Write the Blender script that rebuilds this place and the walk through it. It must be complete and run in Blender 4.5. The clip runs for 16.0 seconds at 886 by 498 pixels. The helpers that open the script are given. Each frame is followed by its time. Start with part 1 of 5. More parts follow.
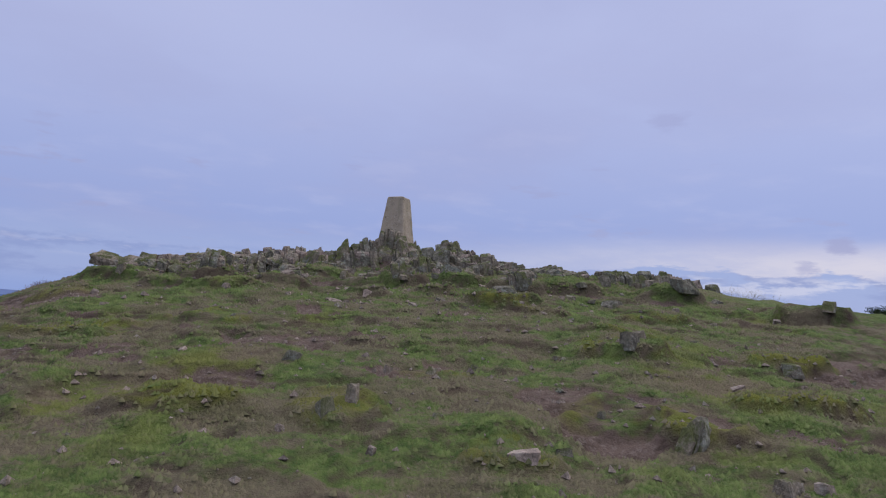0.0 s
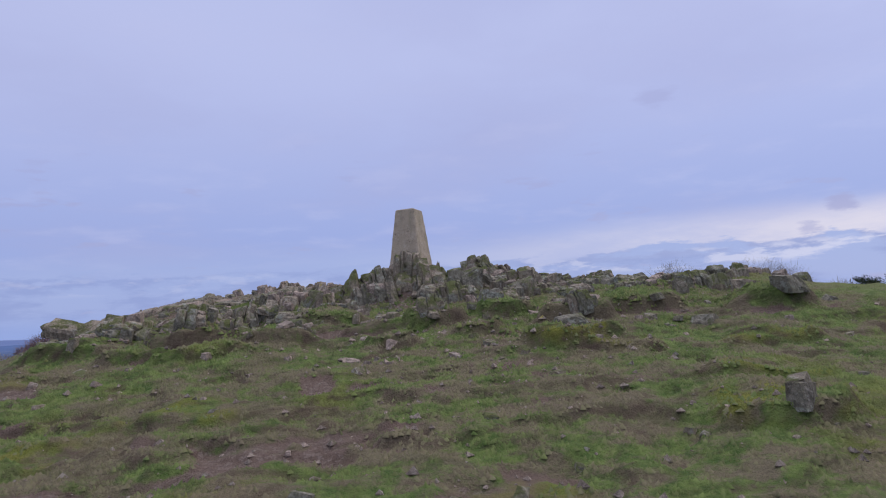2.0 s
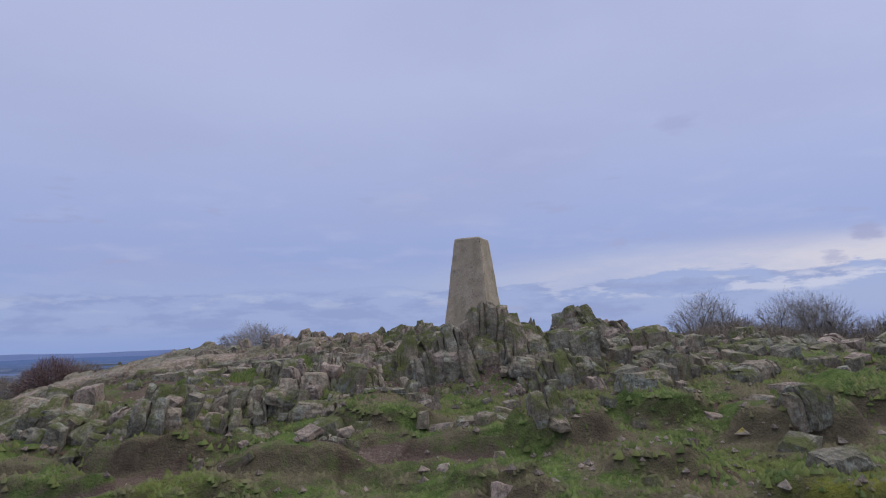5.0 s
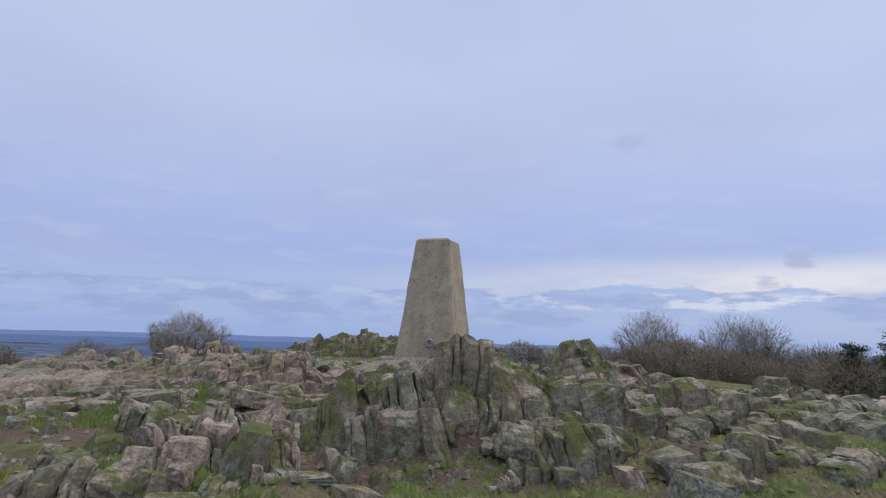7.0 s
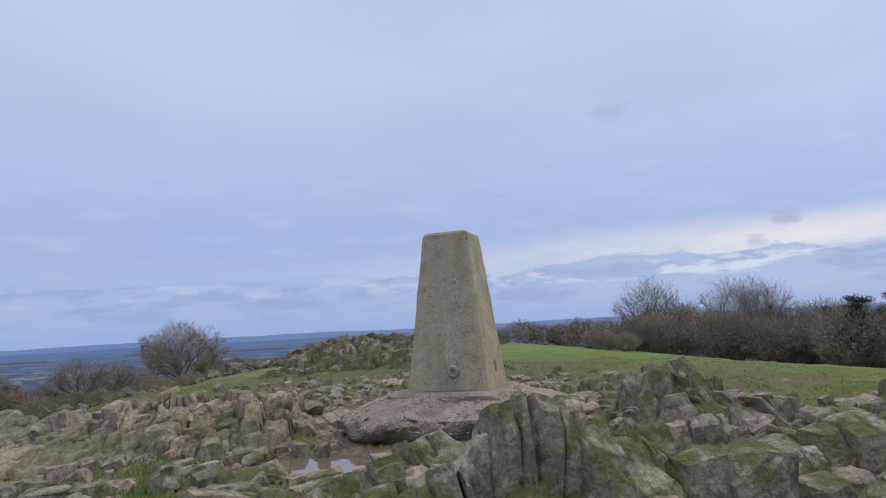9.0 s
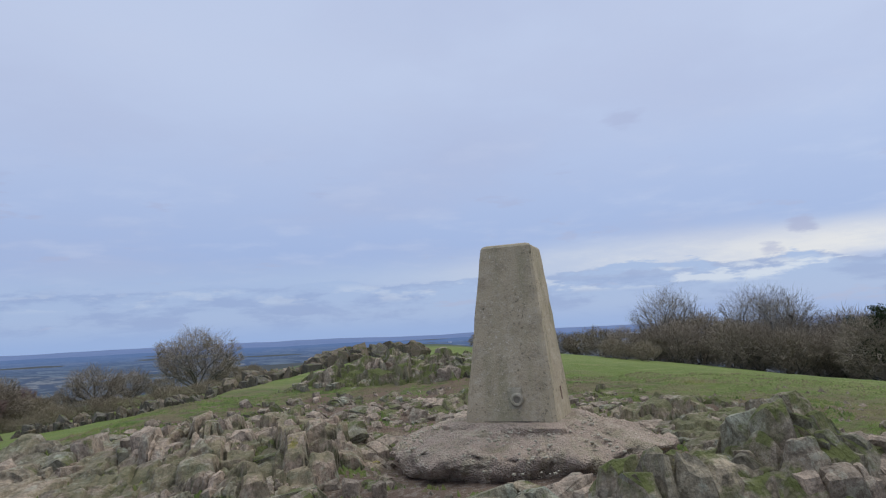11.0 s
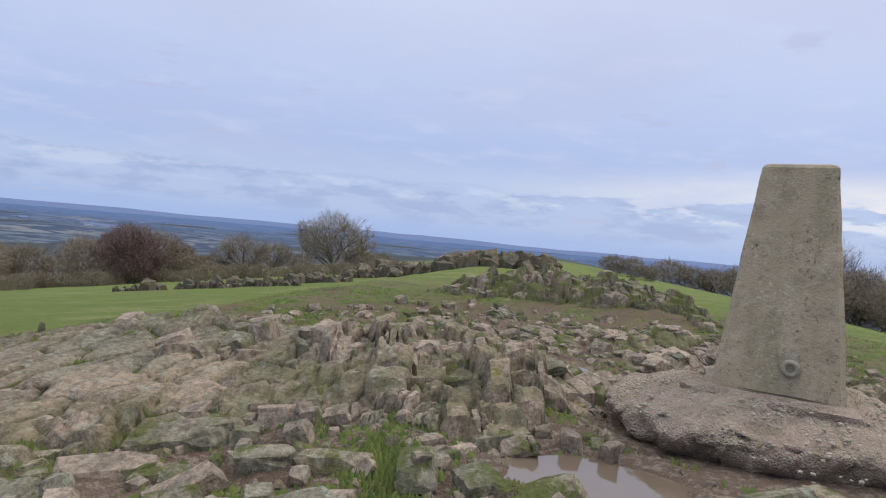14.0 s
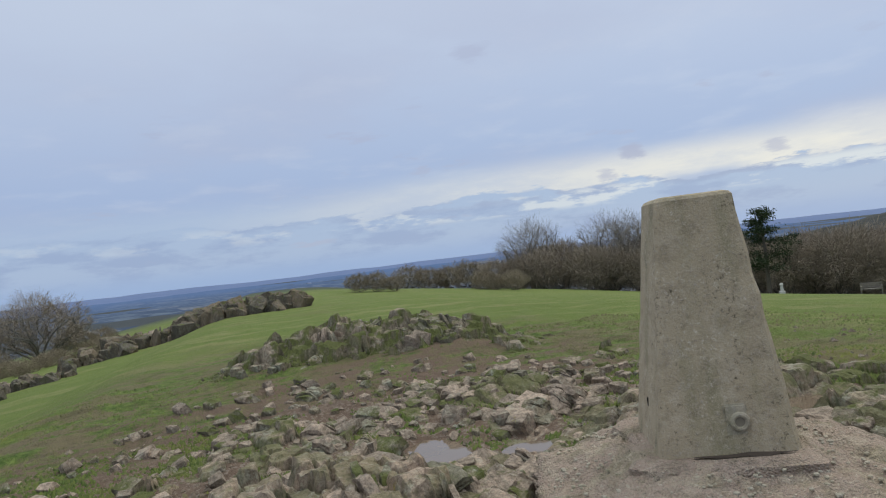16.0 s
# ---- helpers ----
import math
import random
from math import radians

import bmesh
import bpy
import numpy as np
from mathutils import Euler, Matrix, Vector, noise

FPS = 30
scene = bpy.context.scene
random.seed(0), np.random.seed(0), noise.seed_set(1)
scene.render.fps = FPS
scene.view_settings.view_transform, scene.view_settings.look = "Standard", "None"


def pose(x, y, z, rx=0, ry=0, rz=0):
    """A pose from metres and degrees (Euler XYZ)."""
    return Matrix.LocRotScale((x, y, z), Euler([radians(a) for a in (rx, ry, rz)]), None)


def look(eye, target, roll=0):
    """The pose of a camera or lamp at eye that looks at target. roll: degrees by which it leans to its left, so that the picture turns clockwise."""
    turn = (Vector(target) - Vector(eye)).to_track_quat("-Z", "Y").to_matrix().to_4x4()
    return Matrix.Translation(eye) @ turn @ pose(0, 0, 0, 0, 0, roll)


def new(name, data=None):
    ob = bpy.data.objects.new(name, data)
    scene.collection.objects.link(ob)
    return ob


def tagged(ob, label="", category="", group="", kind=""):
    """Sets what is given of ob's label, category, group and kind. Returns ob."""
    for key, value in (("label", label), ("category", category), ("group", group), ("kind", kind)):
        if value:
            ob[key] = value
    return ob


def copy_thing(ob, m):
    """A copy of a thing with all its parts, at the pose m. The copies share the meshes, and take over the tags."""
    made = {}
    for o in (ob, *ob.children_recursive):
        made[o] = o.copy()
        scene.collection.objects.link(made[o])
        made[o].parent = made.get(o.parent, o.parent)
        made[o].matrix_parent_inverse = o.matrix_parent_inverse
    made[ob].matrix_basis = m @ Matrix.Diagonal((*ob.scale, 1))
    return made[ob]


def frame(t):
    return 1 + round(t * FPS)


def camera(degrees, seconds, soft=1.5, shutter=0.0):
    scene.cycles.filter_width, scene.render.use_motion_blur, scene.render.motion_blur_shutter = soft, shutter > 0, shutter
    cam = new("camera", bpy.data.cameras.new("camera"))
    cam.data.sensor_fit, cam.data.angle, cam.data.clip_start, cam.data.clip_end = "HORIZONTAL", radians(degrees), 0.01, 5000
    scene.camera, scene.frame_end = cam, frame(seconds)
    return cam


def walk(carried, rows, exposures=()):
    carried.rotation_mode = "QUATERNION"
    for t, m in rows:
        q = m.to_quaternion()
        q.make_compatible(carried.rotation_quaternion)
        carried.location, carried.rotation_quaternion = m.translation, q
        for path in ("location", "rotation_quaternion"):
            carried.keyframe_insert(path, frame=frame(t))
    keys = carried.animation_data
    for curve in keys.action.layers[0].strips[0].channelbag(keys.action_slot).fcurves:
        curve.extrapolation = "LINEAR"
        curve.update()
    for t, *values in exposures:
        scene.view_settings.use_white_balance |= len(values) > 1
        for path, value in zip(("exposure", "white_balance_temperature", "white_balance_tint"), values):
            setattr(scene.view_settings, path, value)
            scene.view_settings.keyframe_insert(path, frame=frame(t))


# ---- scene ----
cam = camera(69.0, 16.0, 1.15)
METRES, EYE, TILT, LEAN, TURN = 12.0, 1.55, -2.8, 7.6, 0.0
ROWS = [
    (0.0, 0.0, 0.0, 0.0, -1.69, 8.75, -11.06),
    (0.5, -0.0046, 0.051, 0.0043, -1.65, 8.59, -10.29),
    (1.0, -0.0248, 0.0898, 0.0199, -1.6, 8.9, -9.77),
    (1.5, -0.0278, 0.1249, 0.0323, -1.12, 8.7, -7.89),
    (2.0, -0.0336, 0.1643, 0.0433, -0.47, 8.69, -4.57),
    (2.5, -0.0511, 0.2021, 0.0511, 0.57, 8.49, -3.67),
    (3.0, -0.0576, 0.2374, 0.0611, 2.88, 7.69, -3.1),
    (3.5, -0.0677, 0.2751, 0.0626, 3.88, 7.88, -3.04),
    (4.0, -0.0799, 0.3157, 0.0744, 2.51, 9.88, -4.32),
    (6.5, -0.1132, 0.5189, 0.1155, -1.73, 11.06, -8.27),
    (7.0, -0.1127, 0.5571, 0.1258, -4.29, 11.32, -9.13),
    (7.5, -0.1139, 0.5905, 0.136, -5.29, 11.77, -7.78),
    (8.0, -0.1189, 0.632, 0.1454, -5.09, 10.53, -5.71),
    (8.5, -0.1166, 0.6665, 0.1565, -4.74, 9.93, -4.74),
    (9.0, -0.1249, 0.69, 0.1579, -4.24, 9.92, -4.24),
    (11.5, -0.1561, 0.7335, 0.1674, -2.89, 10.48, -4.95),
    (12.0, -0.1595, 0.7427, 0.1653, -3.04, 9.43, -5.73),
    (12.5, -0.1547, 0.759, 0.1655, -4.66, 7.37, -8.39),
    (13.0, -0.1737, 0.7632, 0.162, -4.96, 5.03, -10.39),
    (13.5, -0.1901, 0.768, 0.1614, -2.76, 3.29, -12.63),
    (14.0, -0.2077, 0.801, 0.1657, 7.49, 0.56, -13.23),
    (14.5, -0.2283, 0.8227, 0.1791, 7.22, 2.34, -12.26),
    (15.0, -0.2514, 0.8386, 0.1886, -1.48, 4.85, -7.4),
    (15.5, -0.2593, 0.8618, 0.1883, -6.77, 5.73, -2.38),
    (16.0, -0.2658, 0.8837, 0.1959, -15.31, 5.33, 0.12),
]
EXPOSURES = [(0.0, -0.16, 6260, 17), (0.5, 0.06, 6260, 16), (1.0, -0.13, 6250, 18), (1.5, -0.10, 6250, 18), (3.5, -0.02, 6240, 18), (4.0, -0.20, 6260, 17), (6.5, -0.06, 6500, 9), (7.0, 0.05, 6520, 8), (9.0, 0.07, 6580, 6), (11.5, 0.04, 6680, 2), (12.0, 0.01, 6750, 3), (12.5, 0.18, 6850, 5), (13.0, 0.18, 6900, 5), (13.5, 0.33, 6950, 5), (14.0, 0.28, 7000, 6), (14.5, -0.13, 6860, 3), (15.0, -0.27, 6880, -1), (15.5, 0.02, 7000, 0), (16.0, 0.07, 7120, -1)]
walk(cam, [(t, pose(0, 0, EYE, TILT, LEAN, TURN) @ pose(METRES * x, METRES * y, METRES * z, 90 + pitch, roll, yaw)) for t, x, y, z, yaw, pitch, roll in ROWS], EXPOSURES)

# ---- world, sun ----
SUN_AZ, SUN_EL = 62.0, 42.0      # degrees clockwise from +y, degrees above the horizon


WISPS = ((19.9, 17.2, 0.034, 0.42), (32.6, 6.9, 0.024, 0.75), (30.2, 5.3, 0.020, 0.6), (43.5, 5.6, 0.022, 0.6))     # azimuth, elevation, width, depth


def make_world():
    w = bpy.data.worlds.new("overcast_sky")
    scene.world = w
    w.use_nodes = True
    nt = w.node_tree
    N, Lk = nt.nodes, nt.links
    N.clear()

    def math_node(op, a, b=None, c=None, clamp=False):
        n = N.new("ShaderNodeMath")
        n.operation, n.use_clamp = op, clamp
        for i, v in enumerate((a, b, c)):
            if v is None:
                continue
            if isinstance(v, (int, float)):
                n.inputs[i].default_value = v
            else:
                Lk.new(v, n.inputs[i])
        return n.outputs[0]

    def step(v, lo, hi):
        n = N.new("ShaderNodeMapRange")
        n.interpolation_type = "SMOOTHSTEP"
        Lk.new(v, n.inputs[0])
        n.inputs[1].default_value, n.inputs[2].default_value = lo, hi
        return n.outputs[0]

    def mix(f, a, b):
        n = N.new("ShaderNodeMix")
        n.data_type = "RGBA"
        for i, v in ((0, f), (6, a), (7, b)):
            if isinstance(v, (int, float)):
                n.inputs[i].default_value = v
            elif isinstance(v, tuple):
                n.inputs[i].default_value = (*v, 1)
            else:
                Lk.new(v, n.inputs[i])
        return n.outputs[2]

    def cloud(vec, scale, detail, rough=0.55):
        n = N.new("ShaderNodeTexNoise")
        Lk.new(vec, n.inputs["Vector"])
        n.inputs["Scale"].default_value, n.inputs["Detail"].default_value, n.inputs["Roughness"].default_value = scale, detail, rough
        return n.outputs[0]

    tc = N.new("ShaderNodeTexCoord")
    sep = N.new("ShaderNodeSeparateXYZ")
    Lk.new(tc.outputs["Generated"], sep.inputs[0])
    x, y, z = sep.outputs
    zz = math_node("ADD", math_node("MAXIMUM", z, 0.0), 0.10)
    u, v = math_node("DIVIDE", x, zz), math_node("DIVIDE", y, zz)
    deck = N.new("ShaderNodeCombineXYZ")
    Lk.new(u, deck.inputs[0]), Lk.new(v, deck.inputs[1])
    deck = deck.outputs[0]
    low = N.new("ShaderNodeMapping")
    Lk.new(tc.outputs["Generated"], low.inputs[0])
    low.inputs["Scale"].default_value = (1.0, 1.0, 4.2)
    low = low.outputs[0]

    east = step(x, -0.25, 0.75)
    # the grey-blue deck, a little lighter higher up, with long soft folds
    deck_tone = cloud(deck, 0.55, 5)
    fine = cloud(deck, 2.2, 6)
    col = mix(step(z, 0.02, 0.42), (0.335, 0.435, 0.770), (0.555, 0.620, 0.880))
    col = mix(math_node("MULTIPLY", step(deck_tone, 0.42, 0.66), 0.55), col, (0.435, 0.475, 0.730))
    col = mix(math_node("MULTIPLY", step(fine, 0.48, 0.75), 0.22), col, (0.640, 0.695, 0.930))
    # clear bright strip under the deck's edge, paler and warmer eastwards
    wob = math_node("MULTIPLY_ADD", cloud(low, 3.0, 4), 0.05, -0.025)
    zb = math_node("ADD", math_node("ADD", z, wob), math_node("MULTIPLY", x, -0.018))
    strip = math_node("MULTIPLY", step(zb, 0.050, 0.072), math_node("SUBTRACT", 1.0, step(zb, 0.084, 0.134)))
    strip_col = mix(east, (0.400, 0.500, 0.790), (0.860, 0.820, 0.850))
    col = mix(math_node("MULTIPLY", strip, math_node("MULTIPLY_ADD", step(cloud(low, 6.0, 6, 0.65), 0.35, 0.60), 0.30, 0.60)), col, strip_col)
    # low broken bank with lit rims near the horizon
    bank_n = cloud(low, 8.0, 9, 0.62)
    bank = math_node("MULTIPLY", math_node("SUBTRACT", 1.0, step(math_node("ADD", z, math_node("MULTIPLY_ADD", bank_n, 0.085, -0.0425)), 0.076, 0.083)), 1.0)
    bank_col = mix(step(bank_n, 0.44, 0.60), (0.385, 0.485, 0.780), (0.320, 0.410, 0.710))
    # thin dark cloud tops along the bank's edge and lit gaps behind them
    tops = math_node("MULTIPLY", step(z, 0.060, 0.074), step(bank_n, 0.42, 0.50))
    bank_col = mix(math_node("MULTIPLY", tops, math_node("MULTIPLY_ADD", east, 0.66, 0.04)), bank_col, (0.340, 0.395, 0.650))
    gaps = math_node("MULTIPLY", math_node("MULTIPLY", step(z, 0.046, 0.056), math_node("SUBTRACT", 1.0, step(z, 0.070, 0.082))), step(cloud(low, 11.0, 8, 0.6), 0.50, 0.60))
    bank_col = mix(math_node("MULTIPLY", gaps, math_node("MULTIPLY_ADD", east, 0.7, 0.25)), bank_col, (0.680, 0.720, 0.880))
    bank_col = mix(math_node("SUBTRACT", 1.0, step(z, 0.0, 0.035)), bank_col, (0.330, 0.450, 0.790))
    col = mix(bank, col, bank_col)
    # small dark wisps in and over the strip
    wisp = math_node("MULTIPLY", step(cloud(low, 9.0, 5), 0.63, 0.72), math_node("SUBTRACT", 1.0, step(z, 0.16, 0.30)))
    col = mix(math_node("MULTIPLY", wisp, 0.55), col, (0.420, 0.450, 0.690))

    # lone dark wisps
    for az, el, wide, deep in WISPS:
        d = N.new("ShaderNodeVectorMath")
        d.operation = "DISTANCE"
        sc = N.new("ShaderNodeVectorMath")
        sc.operation = "MULTIPLY"
        Lk.new(tc.outputs["Generated"], sc.inputs[0])
        sc.inputs[1].default_value = (1, 1, 1.8)
        Lk.new(sc.outputs[0], d.inputs[0])
        d.inputs[1].default_value = (math.sin(radians(az)) * math.cos(radians(el)), math.cos(radians(az)) * math.cos(radians(el)), 1.8 * math.sin(radians(el)))
        near = math_node("ADD", d.outputs["Value"], math_node("MULTIPLY_ADD", cloud(low, 22.0, 5, 0.65), 0.05, -0.025))
        col = mix(math_node("MULTIPLY", math_node("SUBTRACT", 1.0, step(near, wide * 0.3, wide)), deep), col, (0.400, 0.425, 0.660))

    # an overcast dome is two to three times brighter overhead than near the horizon
    col = mix(step(z, 0.50, 0.95), col, (1.75, 1.80, 2.05))

    sky = N.new("ShaderNodeTexSky")
    sky.sky_type, sky.sun_disc = "NISHITA", False
    sky.sun_elevation, sky.sun_rotation = radians(SUN_EL), radians(SUN_AZ)
    b1, b2, add, out = N.new("ShaderNodeBackground"), N.new("ShaderNodeBackground"), N.new("ShaderNodeAddShader"), N.new("ShaderNodeOutputWorld")
    Lk.new(sky.outputs[0], b1.inputs[0]), Lk.new(col, b2.inputs[0])
    b1.inputs[1].default_value, b2.inputs[1].default_value = 0.008, 0.88
    Lk.new(b1.outputs[0], add.inputs[0]), Lk.new(b2.outputs[0], add.inputs[1]), Lk.new(add.outputs[0], out.inputs[0])


make_world()
sun = new("sun", bpy.data.lights.new("sun", "SUN"))
sun.data.energy, sun.data.angle, sun.data.color = 1.0, radians(30), (1.0, 0.90, 0.78)
sun_way = Vector((math.sin(radians(SUN_AZ)) * math.cos(radians(SUN_EL)), math.cos(radians(SUN_AZ)) * math.cos(radians(SUN_EL)), math.sin(radians(SUN_EL))))
sun.matrix_world = look(sun_way * 60, (0, 0, 0))


# ---- materials ----
class Mat:
    """A node material with short helpers."""

    def __init__(self, name, rough=0.85, spec=0.3):
        self.m = bpy.data.materials.new(name)
        self.m.use_nodes = True
        self.nt = self.m.node_tree
        self.b = self.nt.nodes["Principled BSDF"]
        self.b.inputs["Roughness"].default_value = rough
        self.b.inputs["Specular IOR Level"].default_value = spec
        g = self.nt.nodes.new("ShaderNodeNewGeometry")
        self.pos, self.nrm, self.island = g.outputs["Position"], g.outputs["Normal"], g.outputs["Random Per Island"]
        o = self.nt.nodes.new("ShaderNodeObjectInfo")
        self.rand = o.outputs["Random"]
        self.obj = self.nt.nodes.new("ShaderNodeTexCoord").outputs["Object"]

    def put(self, sock, v):
        if isinstance(v, (int, float)):
            sock.default_value = v
        elif isinstance(v, tuple):
            sock.default_value = (*v, 1) if len(sock.default_value) == 4 else v
        else:
            self.nt.links.new(v, sock)

    def noise(self, scale, detail=4, rough=0.55, vec=None, stretch=None):
        vec = vec or self.pos
        if stretch:
            mp = self.nt.nodes.new("ShaderNodeMapping")
            self.put(mp.inputs[0], vec)
            mp.inputs["Scale"].default_value = stretch
            vec = mp.outputs[0]
        n = self.nt.nodes.new("ShaderNodeTexNoise")
        self.put(n.inputs["Vector"], vec)
        n.inputs["Scale"].default_value, n.inputs["Detail"].default_value, n.inputs["Roughness"].default_value = scale, detail, rough
        return n.outputs[0]

    def cells(self, scale, vec=None, feature="F1", out=0):
        n = self.nt.nodes.new("ShaderNodeTexVoronoi")
        n.feature = feature
        self.put(n.inputs["Vector"], vec or self.pos)
        n.inputs["Scale"].default_value = scale
        return n.outputs[out]

    def ramp(self, v, lo, hi):
        n = self.nt.nodes.new("ShaderNodeMapRange")
        n.interpolation_type = "SMOOTHSTEP"
        self.put(n.inputs[0], v)
        n.inputs[1].default_value, n.inputs[2].default_value = lo, hi
        return n.outputs[0]

    def math(self, op, a, b):
        n = self.nt.nodes.new("ShaderNodeMath")
        n.operation = op
        self.put(n.inputs[0], a), self.put(n.inputs[1], b)
        return n.outputs[0]

    def mix(self, f, a, b, blend="MIX"):
        n = self.nt.nodes.new("ShaderNodeMix")
        n.data_type, n.blend_type = "RGBA", blend
        self.put(n.inputs[0], f), self.put(n.inputs[6], a), self.put(n.inputs[7], b)
        return n.outputs[2]

    def attr(self, name):
        n = self.nt.nodes.new("ShaderNodeAttribute")
        n.attribute_name = name
        return n.outputs["Fac"]

    def up(self):
        n = self.nt.nodes.new("ShaderNodeSeparateXYZ")
        self.put(n.inputs[0], self.nrm)
        return n.outputs[2]

    def color(self, c):
        self.put(self.b.inputs["Base Color"], c)

    def bump(self, h, strength=0.5, dist=0.02):
        n = self.nt.nodes.new("ShaderNodeBump")
        n.inputs["Strength"].default_value, n.inputs["Distance"].default_value = strength, dist
        self.put(n.inputs["Height"], h)
        self.put(self.b.inputs["Normal"], n.outputs[0])


def rock_material(name, grey, tan, mossy, lichen=0.5, zones=False):
    k = Mat(name, 0.88, 0.25)
    big, mid, fine = k.noise(1.3, 3), k.noise(9, 5, 0.6), k.noise(55, 4, 0.65)
    bands = k.noise(14, 4, 0.6, stretch=(1.0, 0.35, 0.16))
    c = k.mix(k.ramp(k.math("ADD", big, k.math("MULTIPLY", k.math("SUBTRACT", k.rand, 0.5), 0.45)), 0.38, 0.62), grey, tan)
    if zones:
        c = k.mix(k.math("MULTIPLY", k.attr("worn"), k.ramp(k.noise(2.2, 5), 0.30, 0.55)), c, k.mix(mid, (0.310, 0.230, 0.170), (0.475, 0.358, 0.270)))
        c = k.mix(k.ramp(k.attr("tone"), 0.0, 1.0), k.mix(0.55, c, (0.070, 0.064, 0.048)), c)
    c = k.mix(k.math("MULTIPLY", k.ramp(k.math("FRACT", k.math("MULTIPLY", k.rand, 7.31), 0.0), 0.35, 1.0), 0.5), c, k.mix(0.5, c, (0.050, 0.046, 0.036)))
    c = k.mix(k.math("MULTIPLY", k.ramp(k.island, 0.35, 1.0), 0.45), c, k.mix(0.5, c, (0.045, 0.040, 0.030)))
    c = k.mix(k.ramp(bands, 0.30, 0.58), k.mix(0.48, c, (0.045, 0.039, 0.030)), c)
    c = k.mix(k.math("MULTIPLY", k.ramp(k.noise(16, 5, 0.7), 0.52, 0.66), 0.55), c, k.mix(0.6, c, (0.40, 0.37, 0.29)))
    c = k.mix(k.math("MULTIPLY", k.ramp(k.noise(22, 5, 0.7), 0.56, 0.68), 0.5), c, (0.060, 0.055, 0.042))
    c = k.mix(k.math("MULTIPLY", k.ramp(fine, 0.42, 0.72), 0.35), c, k.mix(0.5, c, (0.42, 0.40, 0.34)))
    c = k.mix(k.math("MULTIPLY", k.ramp(k.noise(6.5, 6, 0.72), 0.53, 0.62), lichen), c, k.mix(fine, (0.20, 0.215, 0.165), (0.36, 0.37, 0.30)))
    c = k.mix(k.math("MULTIPLY", k.ramp(k.noise(3.1, 6, 0.65), 0.67, 0.71), 0.8), c, (0.30, 0.25, 0.03))
    mott = k.noise(26, 8, 0.8)
    c = k.mix(k.ramp(mott, 0.40, 0.56), k.mix(0.50, c, (0.036, 0.031, 0.024)), c)
    c = k.mix(k.math("MULTIPLY", k.ramp(mott, 0.56, 0.70), 0.40), c, k.mix(0.5, c, (0.52, 0.47, 0.38)))
    moss = k.math("MULTIPLY", k.ramp(k.up(), -0.10, 0.55), k.ramp(k.noise(3.4, 7, 0.68), 0.66 - mossy * 0.26, 0.76 - mossy * 0.24))
    if zones:
        moss = k.math("MULTIPLY", moss, k.math("SUBTRACT", 1.0, k.attr("clean")))
    c = k.mix(moss, c, k.mix(k.noise(30, 3), (0.044, 0.055, 0.017), (0.122, 0.130, 0.040)))
    if zones:
        earth = k.mix(k.noise(40, 4, 0.7), (0.055, 0.040, 0.030), (0.160, 0.120, 0.095))
        green = k.mix(k.noise(45, 4, 0.7), (0.046, 0.072, 0.016), (0.125, 0.145, 0.036))
        c = k.mix(k.ramp(k.attr("joint"), 0.30, 0.75), c, k.mix(k.ramp(k.math("ADD", k.noise(1.7, 5), k.math("MULTIPLY", k.attr("worn"), -0.10)), 0.36, 0.48), earth, green))
        # shade of cracks too narrow to model, painted near black, with dark moss patches
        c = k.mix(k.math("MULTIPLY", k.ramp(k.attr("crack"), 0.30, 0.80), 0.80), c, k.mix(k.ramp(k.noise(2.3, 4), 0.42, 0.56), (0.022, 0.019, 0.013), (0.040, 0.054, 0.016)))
    k.color(c)
    h = k.math("ADD", k.math("MULTIPLY", bands, 0.9), k.math("ADD", k.math("MULTIPLY", mid, 0.7), k.math("MULTIPLY", fine, 0.25)))
    k.bump(h, 0.9, 0.045)
    return k.m


ROCK = rock_material("slaty_rock", (0.238, 0.222, 0.158), (0.325, 0.266, 0.186), 0.80, 0.75)
ROCK_PALE = rock_material("worn_pinkish_rock", (0.305, 0.240, 0.184), (0.440, 0.342, 0.266), 0.42, 0.35)
BEDROCK = rock_material("bedrock_slate", (0.215, 0.205, 0.152), (0.320, 0.256, 0.188), 0.94, 0.5, True)
ROCK_DARK = rock_material("dark_far_rock", (0.090, 0.078, 0.060), (0.185, 0.140, 0.095), 0.55, 0.25)


def turf_green(k):
    """Short grass with yellow mossy stretches and dead straw; shared by the turf and its blades."""
    n1, n3, n4 = k.noise(0.55, 4), k.noise(9, 5, 0.65), k.noise(60, 3, 0.7)
    green = k.mix(k.ramp(n3, 0.30, 0.70), (0.050, 0.090, 0.019), (0.140, 0.190, 0.050))
    moss = k.mix(n4, (0.115, 0.120, 0.022), (0.200, 0.190, 0.050))
    green = k.mix(k.math("MULTIPLY", k.ramp(n1, 0.53, 0.70), 0.70), green, moss)
    green = k.mix(k.math("MULTIPLY", k.ramp(k.noise(1.9, 8, 0.72, stretch=(0.7, 1.0, 1.0)), 0.45, 0.55), 0.80), green, k.mix(n4, (0.088, 0.064, 0.046), (0.225, 0.172, 0.120)))
    green = k.mix(k.math("MULTIPLY", k.ramp(k.noise(3.3, 7, 0.7, stretch=(0.6, 1.1, 1.0)), 0.50, 0.62), 0.45), green, (0.042, 0.052, 0.016))
    return k.mix(k.math("MULTIPLY", k.ramp(n4, 0.52, 0.72), 0.30), green, (0.190, 0.170, 0.085))


